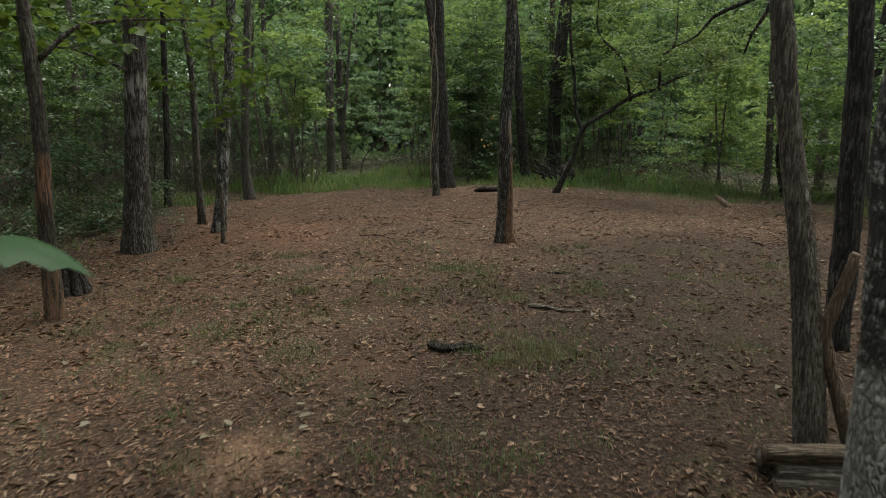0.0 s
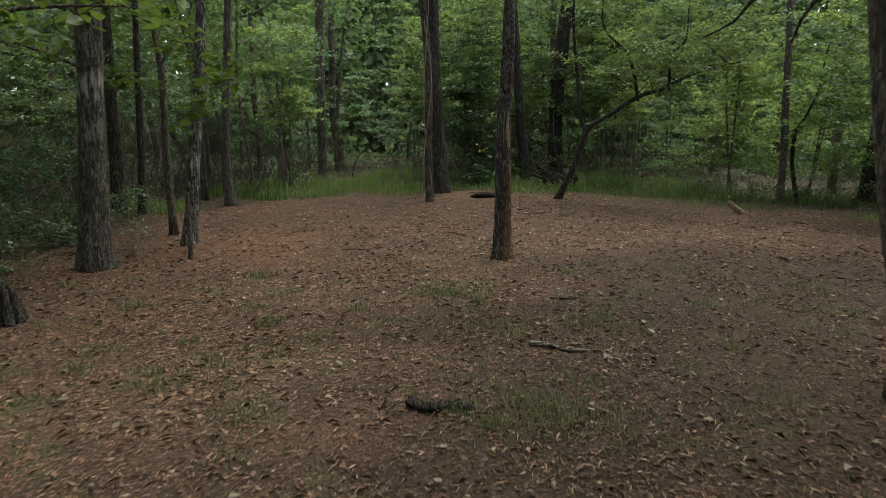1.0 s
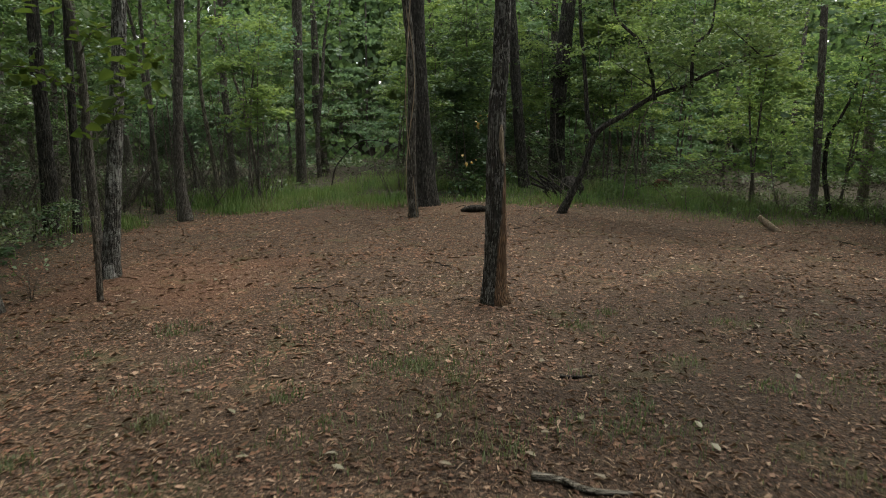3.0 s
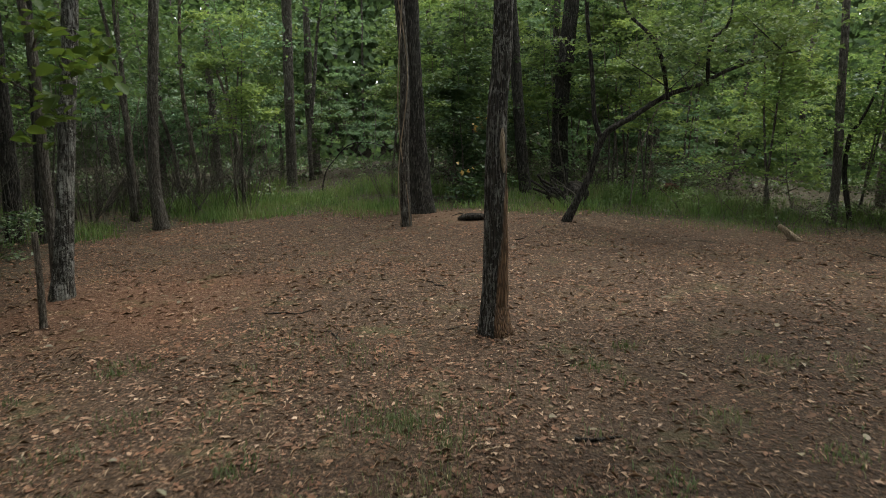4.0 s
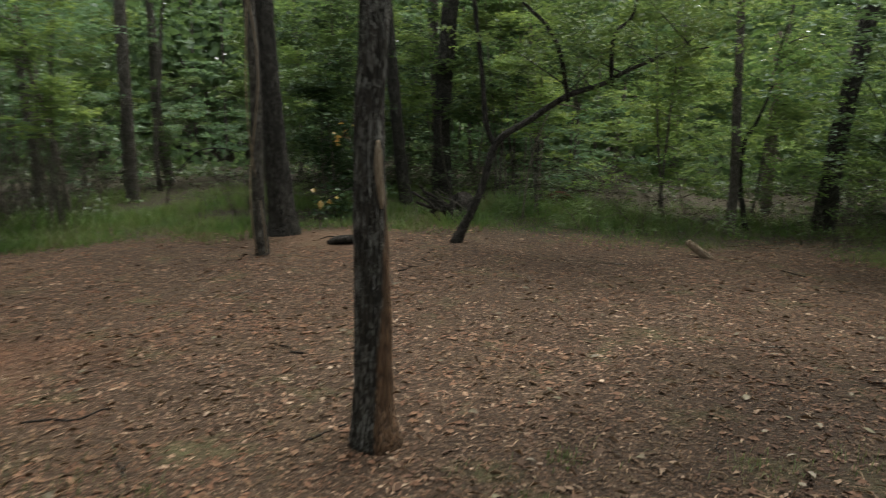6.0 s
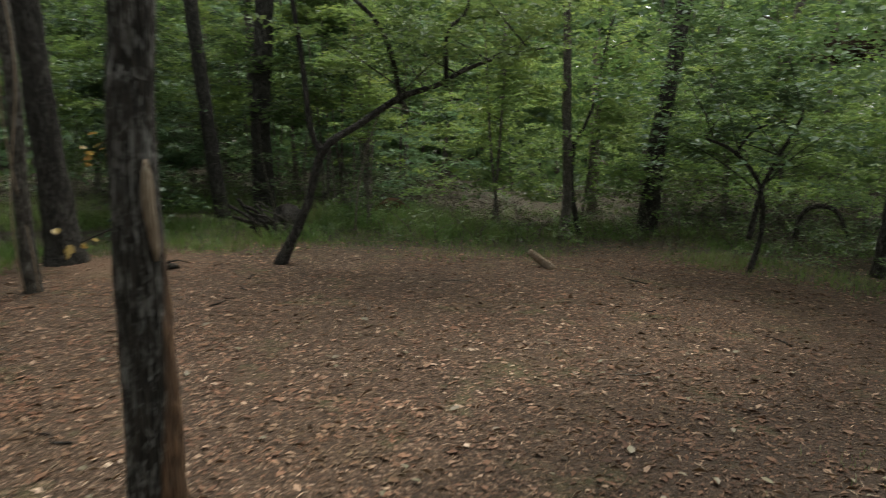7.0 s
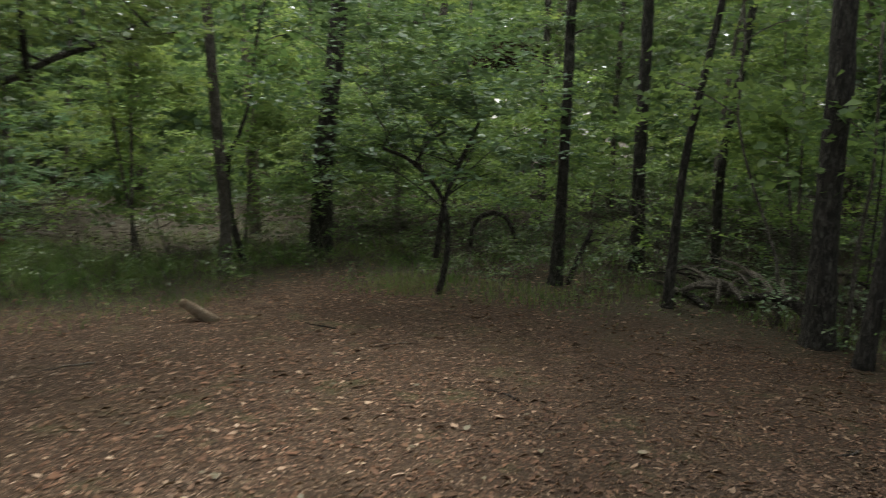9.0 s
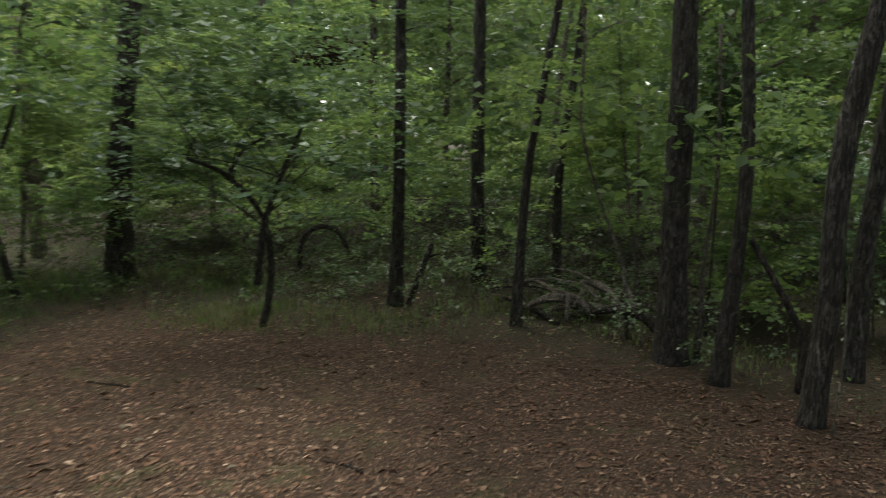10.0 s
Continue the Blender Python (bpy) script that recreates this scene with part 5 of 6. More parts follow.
def ground_things():
    stick((0.14, 6.36), 0.5, 0.042, -4, ROTTEN, "charred dark piece of wood on bare earth", "rotten_log", "", 0.1, 3, 2, rough=0.9)
    stick((0.36, 6.25), 0.35, 0.014, 12, DEADWOOD, "thin pale stick beside a dark log", seed=4, forks=0)
    stick((1.62, 9.58), 0.36, 0.018, 6, ROTTEN, "short dark stick on the leaves", seed=5, rough=0.5)
    stick((1.28, 7.75), 0.62, 0.032, -20, LOG_GREY, "mossy grey stick lying on leaves", crook=0.05, seed=6, rough=0.5)
    x, y = 1.16, 19.6
    ob = thing("rotten_log", (x, y, gz(x, y)), "dark crumbling log end at the grass edge", "log")
    g = Geo()
    tube(g, [(x - 0.32, y - 0.02, gz(x, y) + 0.0, 0.05), (x - 0.15, y, gz(x, y) + 0.04, 0.095), (x + 0.12, y + 0.06, gz(x, y) + 0.04, 0.1), (x + 0.42, y + 0.2, gz(x, y) + 0.0, 0.06)], 12, 0.05, 0.8, 0, 0.8)
    part("trunk", g, ROTTEN, ob)
    for k, (dx, dy, a) in enumerate(((-0.1, -0.05, 2.6), (0.25, 0.05, 0.3))):
        g = Geo()
        tube(g, [(x + dx, y + dy, gz(x, y) + 0.1, 0.02), (x + dx + 0.2 * math.cos(a), y + dy + 0.2 * math.sin(a), gz(x, y) + 0.13, 0.012), (x + dx + 0.4 * math.cos(a), y + dy + 0.4 * math.sin(a), gz(x, y) + 0.06, 0.005)], 5, 0.06, 0.2)
        part("broken_limb", g, ROTTEN, ob)
    x, y = 7.6, 19.25
    ob = thing("wood_stub", (x, y, gz(x, y)), "pale barkless stub leaning out of the leaves", "deadwood")
    g = Geo()
    tube(g, [(x + 0.2, y - 0.2, gz(x, y) - 0.05, 0.07), (x + 0.06, y - 0.05, gz(x, y) + 0.1, 0.075), (x - 0.08, y + 0.05, gz(x, y) + 0.22, 0.062), (x - 0.15, y + 0.08, gz(x, y) + 0.28, 0.05)], 12, 0.04, 0.35, 0.2, 0.4)
    part("stem", g, BARE, ob)
    rng = np.random.default_rng(500)
    for i in range(34):
        x, y = rng.uniform(-4, 9.5), rng.uniform(5, 19)
        stick((x, y), rng.uniform(0.2, 0.7), rng.uniform(0.006, 0.015), rng.uniform(0, 180), ROTTEN if i % 3 else DEADWOOD, "thin dry stick lying on fallen leaves", seed=510 + i, forks=i % 2)
    # a hollow dark stump
    x, y = -5.03, 9.25
    z = gz(x, y)
    ob = thing("stump", (x, y, z), "dark rotting hollow stump with a broken rim", "stump")
    rng = np.random.default_rng(505)
    for k in range(9):
        a = 0.7 * k
        h = rng.uniform(0.2, 0.46)
        g = Geo()
        tube(g, [(x + 0.24 * math.cos(a), y + 0.24 * math.sin(a), z - 0.05, 0.06), (x + 0.16 * math.cos(a), y + 0.16 * math.sin(a), z + 0.12, 0.065), (x + 0.12 * math.cos(a), y + 0.12 * math.sin(a), z + h, 0.04), (x + 0.11 * math.cos(a), y + 0.11 * math.sin(a), z + h + 0.06, 0.012)], 8, 0.05, 0.35)
        part("shard", g, ROTTEN, ob)
    # a leaning stake in front of the lichened trunk
    ob = thing("bare_sapling", [(-4.01, 12.65, -0.13, 0.048), (-4, 12.66, 0.54, 0.038), (-4.01, 12.66, 1.08, 0.032)][0][:3], "bare brown sapling stem stuck in the leaves", "sapling")
    g = Geo()
    tube(g, [(-4.01, 12.65, -0.13, 0.048), (-4, 12.66, 0.54, 0.038), (-4.01, 12.66, 1.08, 0.032)], 8, 0.1, 0.1)
    part("stem", g, BARK_BROWN, ob)
    # arched stem and dead limbs at the right
    ob = thing("arched_branch", [(15, 20.12, -0.39, 0.051), (15.05, 20.04, 0.46, 0.057), (15.25, 19.77, 0.72, 0.057), (15.49, 19.46, 0.6, 0.051), (15.64, 19.26, 0.04, 0.046)][0][:3], "dead stem bowed into an arch", "branch")
    g = Geo()
    tube(g, [(15, 20.12, -0.39, 0.051), (15.05, 20.04, 0.46, 0.057), (15.25, 19.77, 0.72, 0.057), (15.49, 19.46, 0.6, 0.051), (15.64, 19.26, 0.04, 0.046)], 8, 0.1, 0.1)
    part("stem", g, BARK_DARK, ob)
    ob = thing("dead_limb", [(12.3, 11.11, 0.29, 0.045), (12.3, 11.27, 0.7, 0.042), (12.3, 11.74, 1.48, 0.032)][0][:3], "dark dead limb leaning through the brush", "branch")
    g = Geo()
    db = [(12.3, 11.11, 0.29, 0.045), (12.3, 11.27, 0.7, 0.042), (12.3, 11.74, 1.48, 0.032)]
    tube(g, [(db[0][0], db[0][1], gz(db[0][0], db[0][1]) - 0.05, 0.05)] + db, 8, 0.1, 0.15)
    part("stem", g, ROTTEN, ob)


ground_things()


def root_wad():
    """The upturned roots of a fallen trunk beyond the clearing."""
    x, y = 3.4, 22.3
    z = gz(x, y)
    ob = thing("root_wad", (x, y, z), "upturned grey roots of a fallen tree", "deadwood")
    rng = np.random.default_rng(600)
    g = Geo()
    tube(g, [(x + 0.45, y + 0.3, z - 0.1, 0.32), (x + 0.45, y + 0.4, z + 0.28, 0.3), (x + 0.35, y + 0.5, z + 0.55, 0.14)], 14, 0.06, 0.6)
    part("root_plate", g, ROTTEN, ob)
    for i in range(16):
        dx, w = rng.normal(0, 0.2), rng.uniform(0.01, 0.032)
        g = Geo()
        tube(g, [(x - 0.4 + dx, y + rng.normal(0.3, 0.15), z + 0.5 + rng.normal(0, 0.1), w), (x - 0.1 + dx + rng.normal(0, 0.06), y + rng.normal(0.1, 0.12), z + 0.36 + rng.normal(0, 0.08), w * 1.2), (x + 0.1 + dx + rng.normal(0, 0.1), y, z + 0.15, w), (x + 0.25 + dx, y - 0.15, z + rng.uniform(-0.08, 0.0), w * 0.7)], 6, 0.08, 0.35)
        part("root", g, BARK_GREY if i % 3 == 0 else ROTTEN, ob)
    ob = thing("fallen_log", (6.5, 27.5, gz(6.5, 27.5)), "dark fallen log lying in the woods", "log", "fallen logs")
    g = Geo()
    tube(g, [(4.4, 26.5, gz(4.4, 26.5) + 0.1, 0.15), (6.5, 27.2, gz(6.5, 27) + 0.1, 0.14), (9.2, 27.6, gz(9.2, 27.6) + 0.06, 0.09)], 12, 0.2, 0.3, 0, 0.3)
    part("trunk", g, ROTTEN, ob)


root_wad()


def woods_details():
    """Single things that stand out in the woods beyond the grass."""
    def bough(name, pts, material, label, category, twigs=0, seed=1):
        rng = np.random.default_rng(seed)
        ob = thing(name, pts[0][:3], label, category)
        g = Geo()
        line = tube(g, pts, 7, 0.12, 0.12)
        part("stem_body", g, material, ob)
        for k in range(twigs):
            p, a, ln = line[int(len(line) * rng.uniform(0.25, 0.95))], rng.uniform(0, 6.28), rng.uniform(0.25, 0.7)
            g = Geo()
            tube(g, [(p[0], p[1], p[2], p[3] * 0.5), (p[0] + ln * 0.5 * math.cos(a), p[1] + ln * 0.5 * math.sin(a), p[2] + ln * 0.2, p[3] * 0.35), (p[0] + ln * math.cos(a), p[1] + ln * math.sin(a), p[2] + ln * rng.uniform(-0.1, 0.5), 0.003)], 4, 0.15, 0.1)
            part("twig", g, material, ob)
        return ob

    bough("arched_branch", [(-3.1, 26, gz(-3.1, 26) - 0.05, 0.02), (-2.95, 26, 0.6, 0.02), (-2.64, 26, 1.03, 0.018), (-2.29, 26, 1.39, 0.016), (-1.85, 26.05, 1.5, 0.013), (-1.3, 26.1, 1.4, 0.009), (-0.7, 26.2, 1.15, 0.006)], BARK_DARK, "dark dead branch arching over the grass", "branch", 5, 11)
    bough("pale_branch", [(5.3, 22.9, gz(5.3, 22.9) - 0.05, 0.022), (5.45, 22.95, 1.3, 0.02), (5.89, 23, 2.57, 0.017), (6.28, 23, 2.69, 0.014), (6.77, 23, 2.58, 0.008)], DEADWOOD, "thin pale dead branch bowed at its tip", "branch", 3, 12)
    bough("broken_snag", [(14.3, 27, gz(14.3, 27) - 0.1, 0.19), (14.25, 27, 2.0, 0.16), (14.2, 27, 3.9, 0.14), (14.12, 27, 5.0, 0.11)], DEADWOOD, "pale broken dead trunk in the bright woods", "tree", 2, 13)
    bough("leaning_vine", [(11.0, 10.85, gz(11.0, 10.85) - 0.03, 0.012), (11.05, 10.83, 0.1, 0.011), (11.12, 10.81, 0.55, 0.01), (11.16, 10.83, 1.1, 0.008), (11.2, 10.86, 1.7, 0.005)], TWIG, "thin pale vine leaning on a dark trunk", "vine", 0, 14)
    bough("broken_limb", [(13.95, 17.05, gz(13.95, 17.05), 0.05), (14.2, 16.9, 0.35, 0.055), (14.35, 16.8, 0.75, 0.04)], ROTTEN, "short dark broken limb beside a trunk", "branch", 1, 15)
    # a bank of red clay where an old tree tipped over
    x, y = 7.6, 27.0
    ob = thing("clay_bank", (x, y, gz(x, y)), "low bank of bare rust-red clay in the woods", "clay")
    g = Geo()
    tube(g, [(x - 0.6, y, gz(x, y) + 0.02, 0.05), (x - 0.25, y + 0.05, gz(x, y) + 0.2, 0.16), (x + 0.2, y + 0.1, gz(x, y) + 0.28, 0.13), (x + 0.55, y + 0.1, gz(x, y) + 0.05, 0.05)], 12, 0.06, 1.1, 0, 1.0)
    part("clay", g, CLAY, ob)
    # a dark mass of vine leaves hung between the right-hand trunks
    rng = np.random.default_rng(321)
    x, y, z = 14.4, 12.3, 3.2
    ob = thing("vine_clump", (x, y, gz(x, y)), "dark hanging clump of vine leaves between trunks", "vine")
    g = Geo()
    tube(g, [(x, y, gz(x, y) - 0.05, 0.02), (x + 0.1, y, 1.5, 0.016), (x, y, z + 0.6, 0.01)], 6, 0.2, 0.1)
    part("stem", g, BARK_DARK, ob)
    c = rng.normal(0, 1, (700, 3)) * (0.2, 0.2, 0.42) + np.array((x, y, z))
    part("leaves", leaf_mesh("leaves", c, rng.uniform(0.06, 0.12, 700), LEAF_DARK, rng, 0.8, True, 0.36, origin=(x, y, gz(x, y))), LEAF_DARK, ob)
    # a cool-green leafy bough hanging before the far trunks
    x, y, z = -5.0, 25.0, 4.3
    ob = thing("sapling", (x, y, gz(x, y)), "slim sapling with a drooping cool-green leafy top", "sapling")
    g = Geo()
    tube(g, [(x - 0.4, y, gz(x, y) - 0.05, 0.04), (x - 0.25, y, 2.4, 0.03), (x, y, z + 0.5, 0.015)], 7, 0.3, 0.1)
    part("stem", g, BARK_GREY, ob)
    c = rng.normal(0, 1, (46, 3)) * (0.55, 0.5, 0.38) + np.array((x + 0.1, y, z))
    part("crown", leaf_mesh("crown", sprays(c, 18, 0.3, rng, 0.15), rng.uniform(0.09, 0.17, 46 * 18), LEAF_BLUE, rng, 0.5, False, 0.34, origin=(x, y, gz(x, y))), LEAF_BLUE, ob)
    # pale-leaved weeds at the feet of two trunks
    for x, y, n in ((13.35, 13.3, 110), (-7.35, 17.9, 140), (-5.05, 12.9, 26), (13.9, 12.2, 80)):
        z0 = gz(x, y)
        ob = thing("pale_weed", (x, y, z0), "small weed with pale grey-green leaves", "weed", "pale weeds at the trees' feet")
        for k in range(4):
            a = 1.6 * k + rng.uniform(0, 1)
            g = Geo()
            tube(g, [(x, y, z0 - 0.03, 0.006), (x + 0.1 * math.cos(a), y + 0.1 * math.sin(a), z0 + 0.3, 0.005), (x + 0.28 * math.cos(a), y + 0.28 * math.sin(a), z0 + 0.55, 0.003)], 4, 0.1, 0.05)
            part("stem", g, TWIG, ob)
        c = rng.normal(0, 1, (n, 3)) * (0.2, 0.2, 0.16) + np.array((x, y, z0 + 0.42))
        part("leaves", leaf_mesh("leaves", c, rng.uniform(0.035, 0.085, n), LEAF_PALE, rng, 0.4, True, 0.34, origin=(x, y, z0)), LEAF_PALE, ob)


woods_details()


def brush_pile():
    rng = np.random.default_rng(700)
    x0, y0 = 14.7, 14.3
    for i in range(24):
        big = i < 5
        x, y = x0 + rng.normal(0, 0.45), y0 + rng.normal(0, 0.75)
        ob = thing("brush_log" if big else "brush_stick", (x, y, gz(x, y)), "weathered grey log on a brush heap" if big else "weathered dead branch on a brush heap", "log" if big else "branch", "brush heap")
        a, ln = rng.normal(1.4, 0.6), rng.uniform(1.0, 1.7) if big else rng.uniform(0.6, 1.5)
        r = rng.uniform(0.05, 0.095) if big else rng.uniform(0.01, 0.035)
        z = gz(x, y) + (rng.uniform(0.05, 0.3) if big else rng.uniform(0.05, 0.55))
        bow = rng.uniform(0.02, 0.25)
        g = Geo()
        tube(g, [(x - ln / 2 * math.cos(a), y - ln / 2 * math.sin(a), z - 0.08, r), (x - ln / 5 * math.cos(a), y - ln / 5 * math.sin(a), z + bow * 0.8, r * 0.95), (x + ln / 6 * math.cos(a + 0.1), y + ln / 6 * math.sin(a + 0.1), z + bow, r * 0.8), (x + ln / 2 * math.cos(a + 0.2), y + ln / 2 * math.sin(a + 0.2), z + rng.uniform(-0.1, 0.2), r * 0.4)], 8, 0.1, 0.25, 0, 0.4)
        part("stem", g, (DEADWOOD, ROTTEN, ROTTEN, TWIG)[i % 4], ob)
        if big:
            g = Geo()
            b = a + rng.choice((-0.8, 0.8))
            tube(g, [(x, y, z + bow * 0.9, r * 0.5), (x + 0.35 * math.cos(b), y + 0.35 * math.sin(b), z + bow + 0.15, r * 0.35), (x + 0.8 * math.cos(b), y + 0.8 * math.sin(b), z + bow + 0.2, 0.006)], 5, 0.1, 0.2)
            part("limb", g, DEADWOOD, ob)


brush_pile()


def firewood():
    rng = np.random.default_rng(800)
    x0, y0 = 1.99, 3.88
    z0 = gz(x0, y0)
    rows = [(0, 0.0, 0.055), (0, 0.13, 0.065), (0, 0.27, 0.06), (1, 0.03, 0.05), (1, 0.16, 0.06), (2, 0.08, 0.06)]
    for layer, dy, r in rows:
        x, y, z = x0 + rng.uniform(-0.04, 0.1), y0 + dy, z0 + r - 0.06 + layer * 0.085
        if layer == 2:
            x = x0 - 0.03
        ob = thing("firewood_log", (x, y, z - r), "split brown firewood log in a low stack", "log", "firewood stack")
        ln = rng.uniform(0.75, 0.9)
        g = Geo()
        tube(g, [(x, y, z, r), (x + ln * 0.5, y + rng.normal(0, 0.01), z + rng.normal(0, 0.006), r * 1.04), (x + ln, y + rng.normal(0, 0.015), z, r * 0.95)], 10, 0.06, 0.45, 0, 0.5)
        part("bark", g, LOG_BROWN if layer == 2 else LOG_GREY, ob)
        for sx, px in ((-1, x), (1, x + ln)):
            g = Geo()
            tube(g, [(px + sx * 0.001, y, z, r * 0.8), (px + sx * 0.004, y, z, r * 0.76)], 12, 0.01, 0.2)
            part("cut_face", g, CUT, ob, "dark weathered log end")


firewood()


def vines():
    for k, (dx, ph) in enumerate(((0.0, 0.0), (0.03, 2.2))):
        P = [(-0.21, 18.98, 0.07, 0.109), (-0.25, 18.98, 1.35, 0.096), (-0.25, 18.98, 2.92, 0.089), (-0.35, 18.97, 4.41, 0.087)]
        ob = thing("vine", P[0][:3], "pale thin vine climbing a slim trunk", "vine", "climbing vines")
        pts = []
        for i in range(15):
            z = 0.2 + 0.42 * i
            zs = [p[2] for p in P]
            cx, cy = np.interp(z, zs, [p[0] for p in P]), np.interp(z, zs, [p[1] for p in P])
            a = ph + 0.55 * i
            pts.append((cx - 0.02 + 0.1 * math.cos(a), cy - 0.115 + 0.03 * math.sin(a), z, 0.012))
        g = Geo()
        tube(g, pts, 5, 0.1, 0.1)
        part("stem", g, BARE, ob)


vines()


def near_maple():
    """A young broad-leaved tree beside the start of the walk; only a few of its leaves reach into view."""
    x, y = -1.75, 1.35
    z = gz(x, y)
    ob = thing("young_maple", (x, y, z), "slim young maple with broad green leaves", "sapling")
    g = Geo()
    tube(g, [(x, y, z - 0.05, 0.022), (x - 0.05, y, z + 1.5, 0.017), (x, y + 0.05, z + 3.6, 0.006)], 8, 0.2, 0.1)
    part("stem", g, BARK_GREY, ob)

    def big_leaf(p, size, turn, tilt):
        outline = [(0, 0), (0.03, 0.08), (-0.04, 0.2), (0.1, 0.24), (0.12, 0.38), (0.26, 0.33), (0.33, 0.5), (0.42, 0.4), (0.47, 0.25), (0.6, 0.29), (0.66, 0.2), (0.8, 0.17), (0.86, 0.08), (1.0, 0.0)]
        g = Geo()
        m = Matrix.Translation(p) @ Matrix.Rotation(radians(turn), 4, 'Z') @ Matrix.Rotation(radians(tilt), 4, 'Y')

        def at(a, b):
            side = abs(b)
            ripple = 0.03 * math.sin(9 * a + 14 * side)
            return m @ Vector((a * size, b * size, size * (0.12 * (1 - (2 * a - 1) ** 2) - 0.55 * side ** 1.4 + ripple * side * 4)))

        for sgn in (1, -1):
            first = len(g.v)
            for a, b in outline:
                for k in (0.0, 0.35, 0.7, 1.0):
                    g.v.append(at(0.25 + (a - 0.25) * (0.25 + 0.75 * k) if 0 < a < 1 else a, sgn * b * k))
            for i in range(len(outline) - 1):
                for k in range(3):
                    q = first + 4 * i + k
                    g.f.append((q, q + 1, q + 5, q + 4) if sgn > 0 else (q, q + 4, q + 5, q + 1))
        part("leaf", g, LEAF_MAPLE, ob)

    rng = np.random.default_rng(900)
    for zz, yy in ((1.55, 1.5), (1.75, 1.2), (2.9, 1.7), (2.6, 0.9)):
        g = Geo()
        tube(g, [(x, y, z + zz, 0.008), (x + 0.35, yy, z + zz + 0.12, 0.006), (x + 0.65, yy + 0.1, z + zz + 0.1, 0.003)], 5, 0.1, 0.05)
        part("branch", g, BARK_GREY, ob)
    for p, s, tn, ti in (((-1.13, 1.52, 2.12), 0.36, 5, 16), ((-1.27, 1.45, 2.1), 0.26, -30, 24), ((-1.2, 1.95, 2.98), 0.2, -10, 20)):
        big_leaf(p, s, tn, ti)
    for i in range(14):
        big_leaf((x + rng.uniform(-0.6, 0.2), y + rng.uniform(-0.6, 0.3), z + rng.uniform(1.7, 3.2)), rng.uniform(0.12, 0.18), rng.uniform(0, 360), rng.uniform(-10, 25))


near_maple()

# ---- fallen leaves, last ----


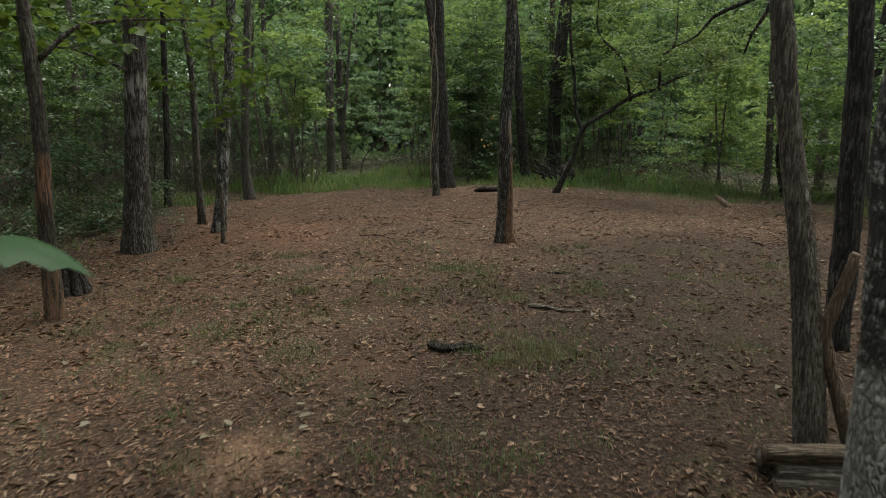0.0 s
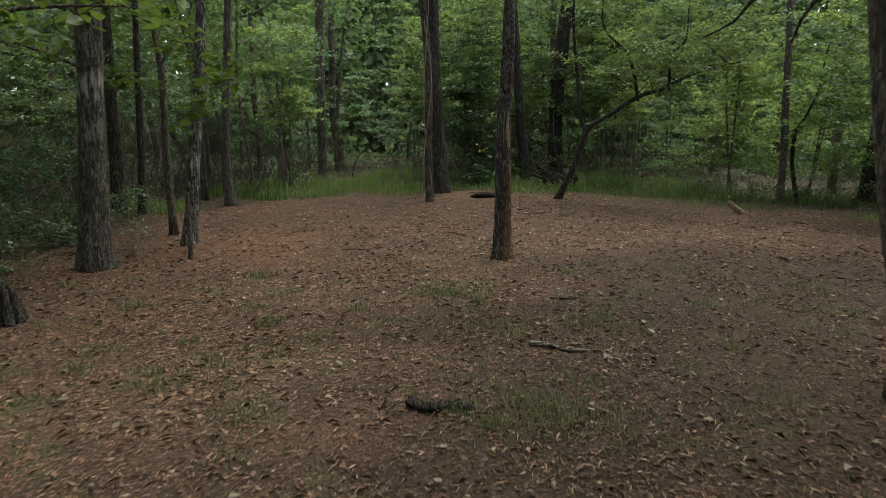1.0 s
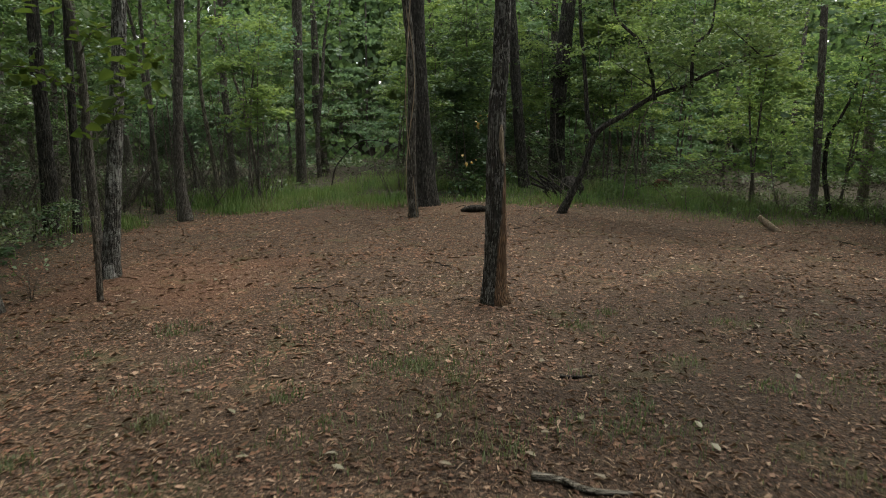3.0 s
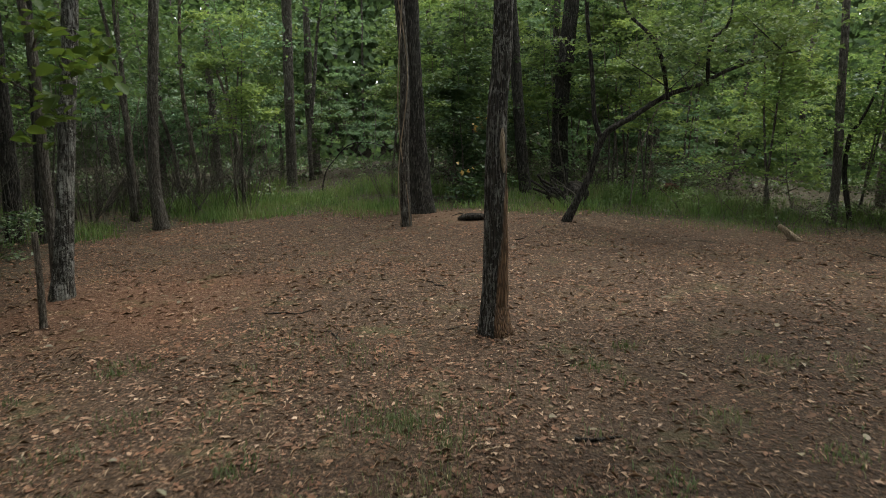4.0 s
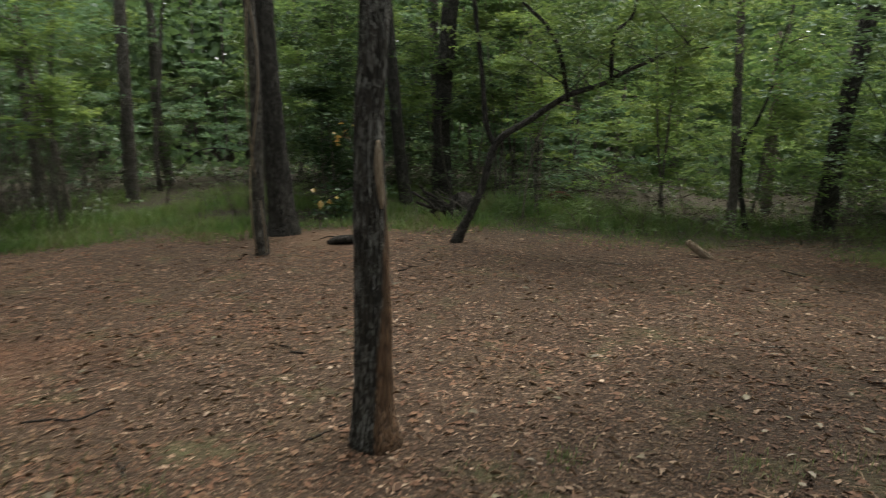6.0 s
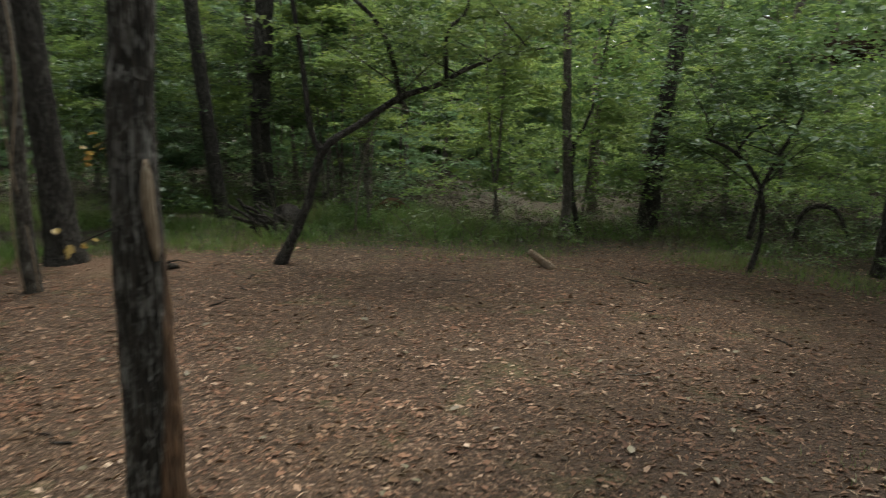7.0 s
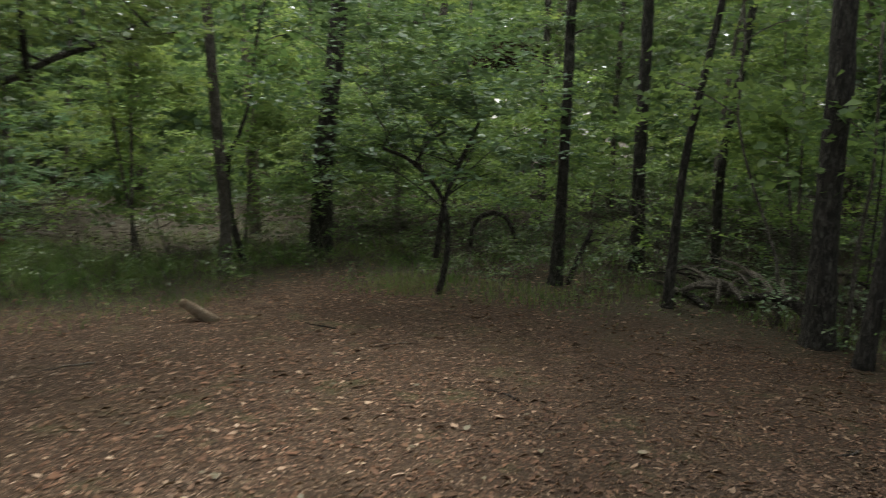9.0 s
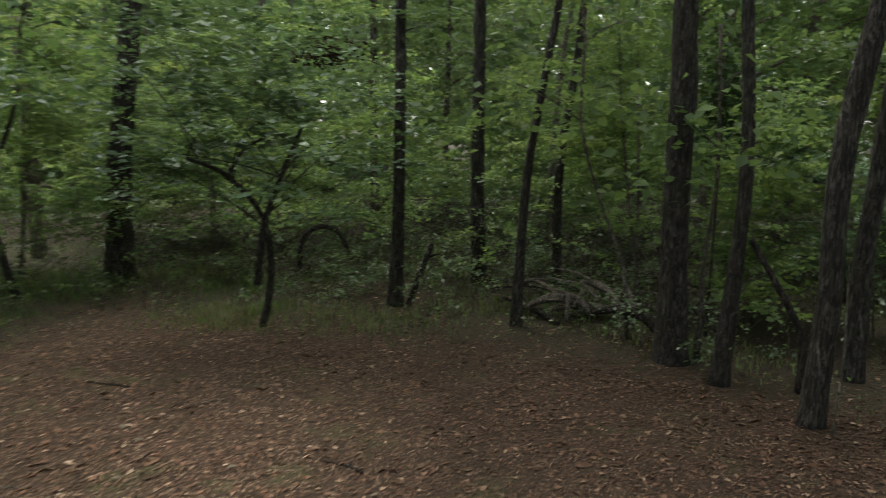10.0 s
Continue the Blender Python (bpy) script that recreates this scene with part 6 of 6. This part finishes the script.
def litter():
    rng = np.random.default_rng(1000)
    n = 330000
    x, y = rng.uniform(-9.5, 15, n), 0.6 + 23 * rng.uniform(0, 1, n) ** 1.35
    y -= np.where(y < 3, rng.gamma(1.0, 1.2, n), 0)
    o = outside(x, y)
    patchy = np.array([noise.noise((a * 0.5, b * 0.5, 5.0)) + 0.6 * noise.noise((a * 1.7, b * 1.7, 8.0)) for a, b in zip(x, y)])
    p = np.clip(0.75 + patchy * 0.7, 0.25, 1) * np.clip(1 - o / np.where(((x > 9) & (y < 19)) | ((x < -3) & (y < 15)), 7.0, 2.5), 0.15, 1)
    p *= 1 - 0.6 * np.exp(-((x + 1.3) ** 2 + (y - 4.35) ** 2) / 0.2)
    p *= 1 - 0.3 * np.exp(-((x + 0.7) ** 2 + (y - 5.9) ** 2) / 0.4)
    p *= 1 - 0.6 * np.exp(-((x - 2.3) ** 2 + (y - 9.3) ** 2) / 0.7)
    p *= np.clip(0.1 + 0.09 * y, 0.45, 1)
    keep = rng.uniform(size=n) < p
    x, y = x[keep], y[keep]
    size = rng.gamma(2.4, 0.0135, len(x)).clip(0.014, 0.1) * np.clip(0.32 + 0.06 * y, 0.5, 1.1)
    z = ground_z(x, y) + rng.uniform(0.002, 0.016, len(x))
    near = (y + rng.normal(0, 2.2, len(y)) < 10.0) & (size > 0.033)
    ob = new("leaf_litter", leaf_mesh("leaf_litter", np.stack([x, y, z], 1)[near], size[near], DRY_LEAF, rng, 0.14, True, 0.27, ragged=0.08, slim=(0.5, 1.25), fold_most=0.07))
    tagged(ob, "carpet of dry brown fallen leaves", "leaf litter", kind="stuff")
    rest = leaf_mesh("small_leaf_litter", np.stack([x, y, z], 1)[~near], size[~near], DRY_LEAF, rng, 0.16, False, 0.27, ragged=0.07, slim=(0.45, 1.3), fold_most=0.1)
    tagged(new("small_leaf_litter", rest), "carpet of smaller dry leaves farther off", "leaf litter", kind="stuff")
    # crumbs of leaves, bark and straw
    n = 150000
    bx, by = rng.uniform(-8, 12.5, n), 1.8 + 17.2 * rng.uniform(size=n) ** 1.45
    by -= np.where(by < 3, rng.gamma(1.0, 1.2, n), 0)
    keep = (outside(bx, by) < 1) & (rng.uniform(size=n) < np.clip(1.25 - by / 22, 0.3, 1))
    bx, by = bx[keep], by[keep]
    crumbs = leaf_mesh("leaf_crumbs", np.stack([bx, by, ground_z(bx, by) + rng.uniform(0.004, 0.024, len(bx))], 1), rng.gamma(3, 0.0108, len(bx)).clip(0.014, 0.09), SHRED, rng, 0.16, False, 0.24, ragged=0.07, slim=(0.3, 1.2), fold_most=0.1)
    tagged(new("leaf_crumbs", crumbs), "broken bits of dry leaf and straw", "leaf litter", kind="stuff")
    # straw and pale shreds
    n = 76000
    bx, by = rng.uniform(-8, 12, n), 1.8 + 16 * rng.uniform(size=n) ** 1.4
    by -= np.where(by < 3, rng.gamma(1.0, 1.2, n), 0)
    lie = np.array([noise.noise((a * 0.8, b * 0.8, 3.0)) for a, b in zip(bx, by)])
    keep = (outside(bx, by) < 0.5) & (rng.uniform(size=n) < np.clip(0.5 + 1.4 * lie, 0.08, 1) * np.clip(1.7 - by / 11, 0, 1))
    bx, by = bx[keep], by[keep]
    straw = leaf_mesh("straw", np.stack([bx, by, ground_z(bx, by) + rng.uniform(0.008, 0.022, len(bx))], 1), rng.uniform(0.03, 0.12, len(bx)), STRAW, rng, 0.14, False, 0.045, ragged=0.02)
    tagged(new("straw", straw), "thin pale straw and shredded bark on the ground", "leaf litter", kind="stuff")
    # single pale leaves that stand out
    for k in range(8):
        one = leaf_mesh("fallen_leaf", [(0, 0, 0)], [0.1], PALE_LEAF, rng, 0.25, True, 0.3)
        for i in range(32):
            px, py = rng.uniform(-4, 8), rng.uniform(4, 17)
            lf = new("fallen_leaf", one)
            lf.parent = ob
            lf.location = (px, py, gz(px, py) + 0.03)
            lf.rotation_euler = (0, 0, rng.uniform(0, 6.28))
            lf.scale = (rng.uniform(0.55, 1.0),) * 3


litter()
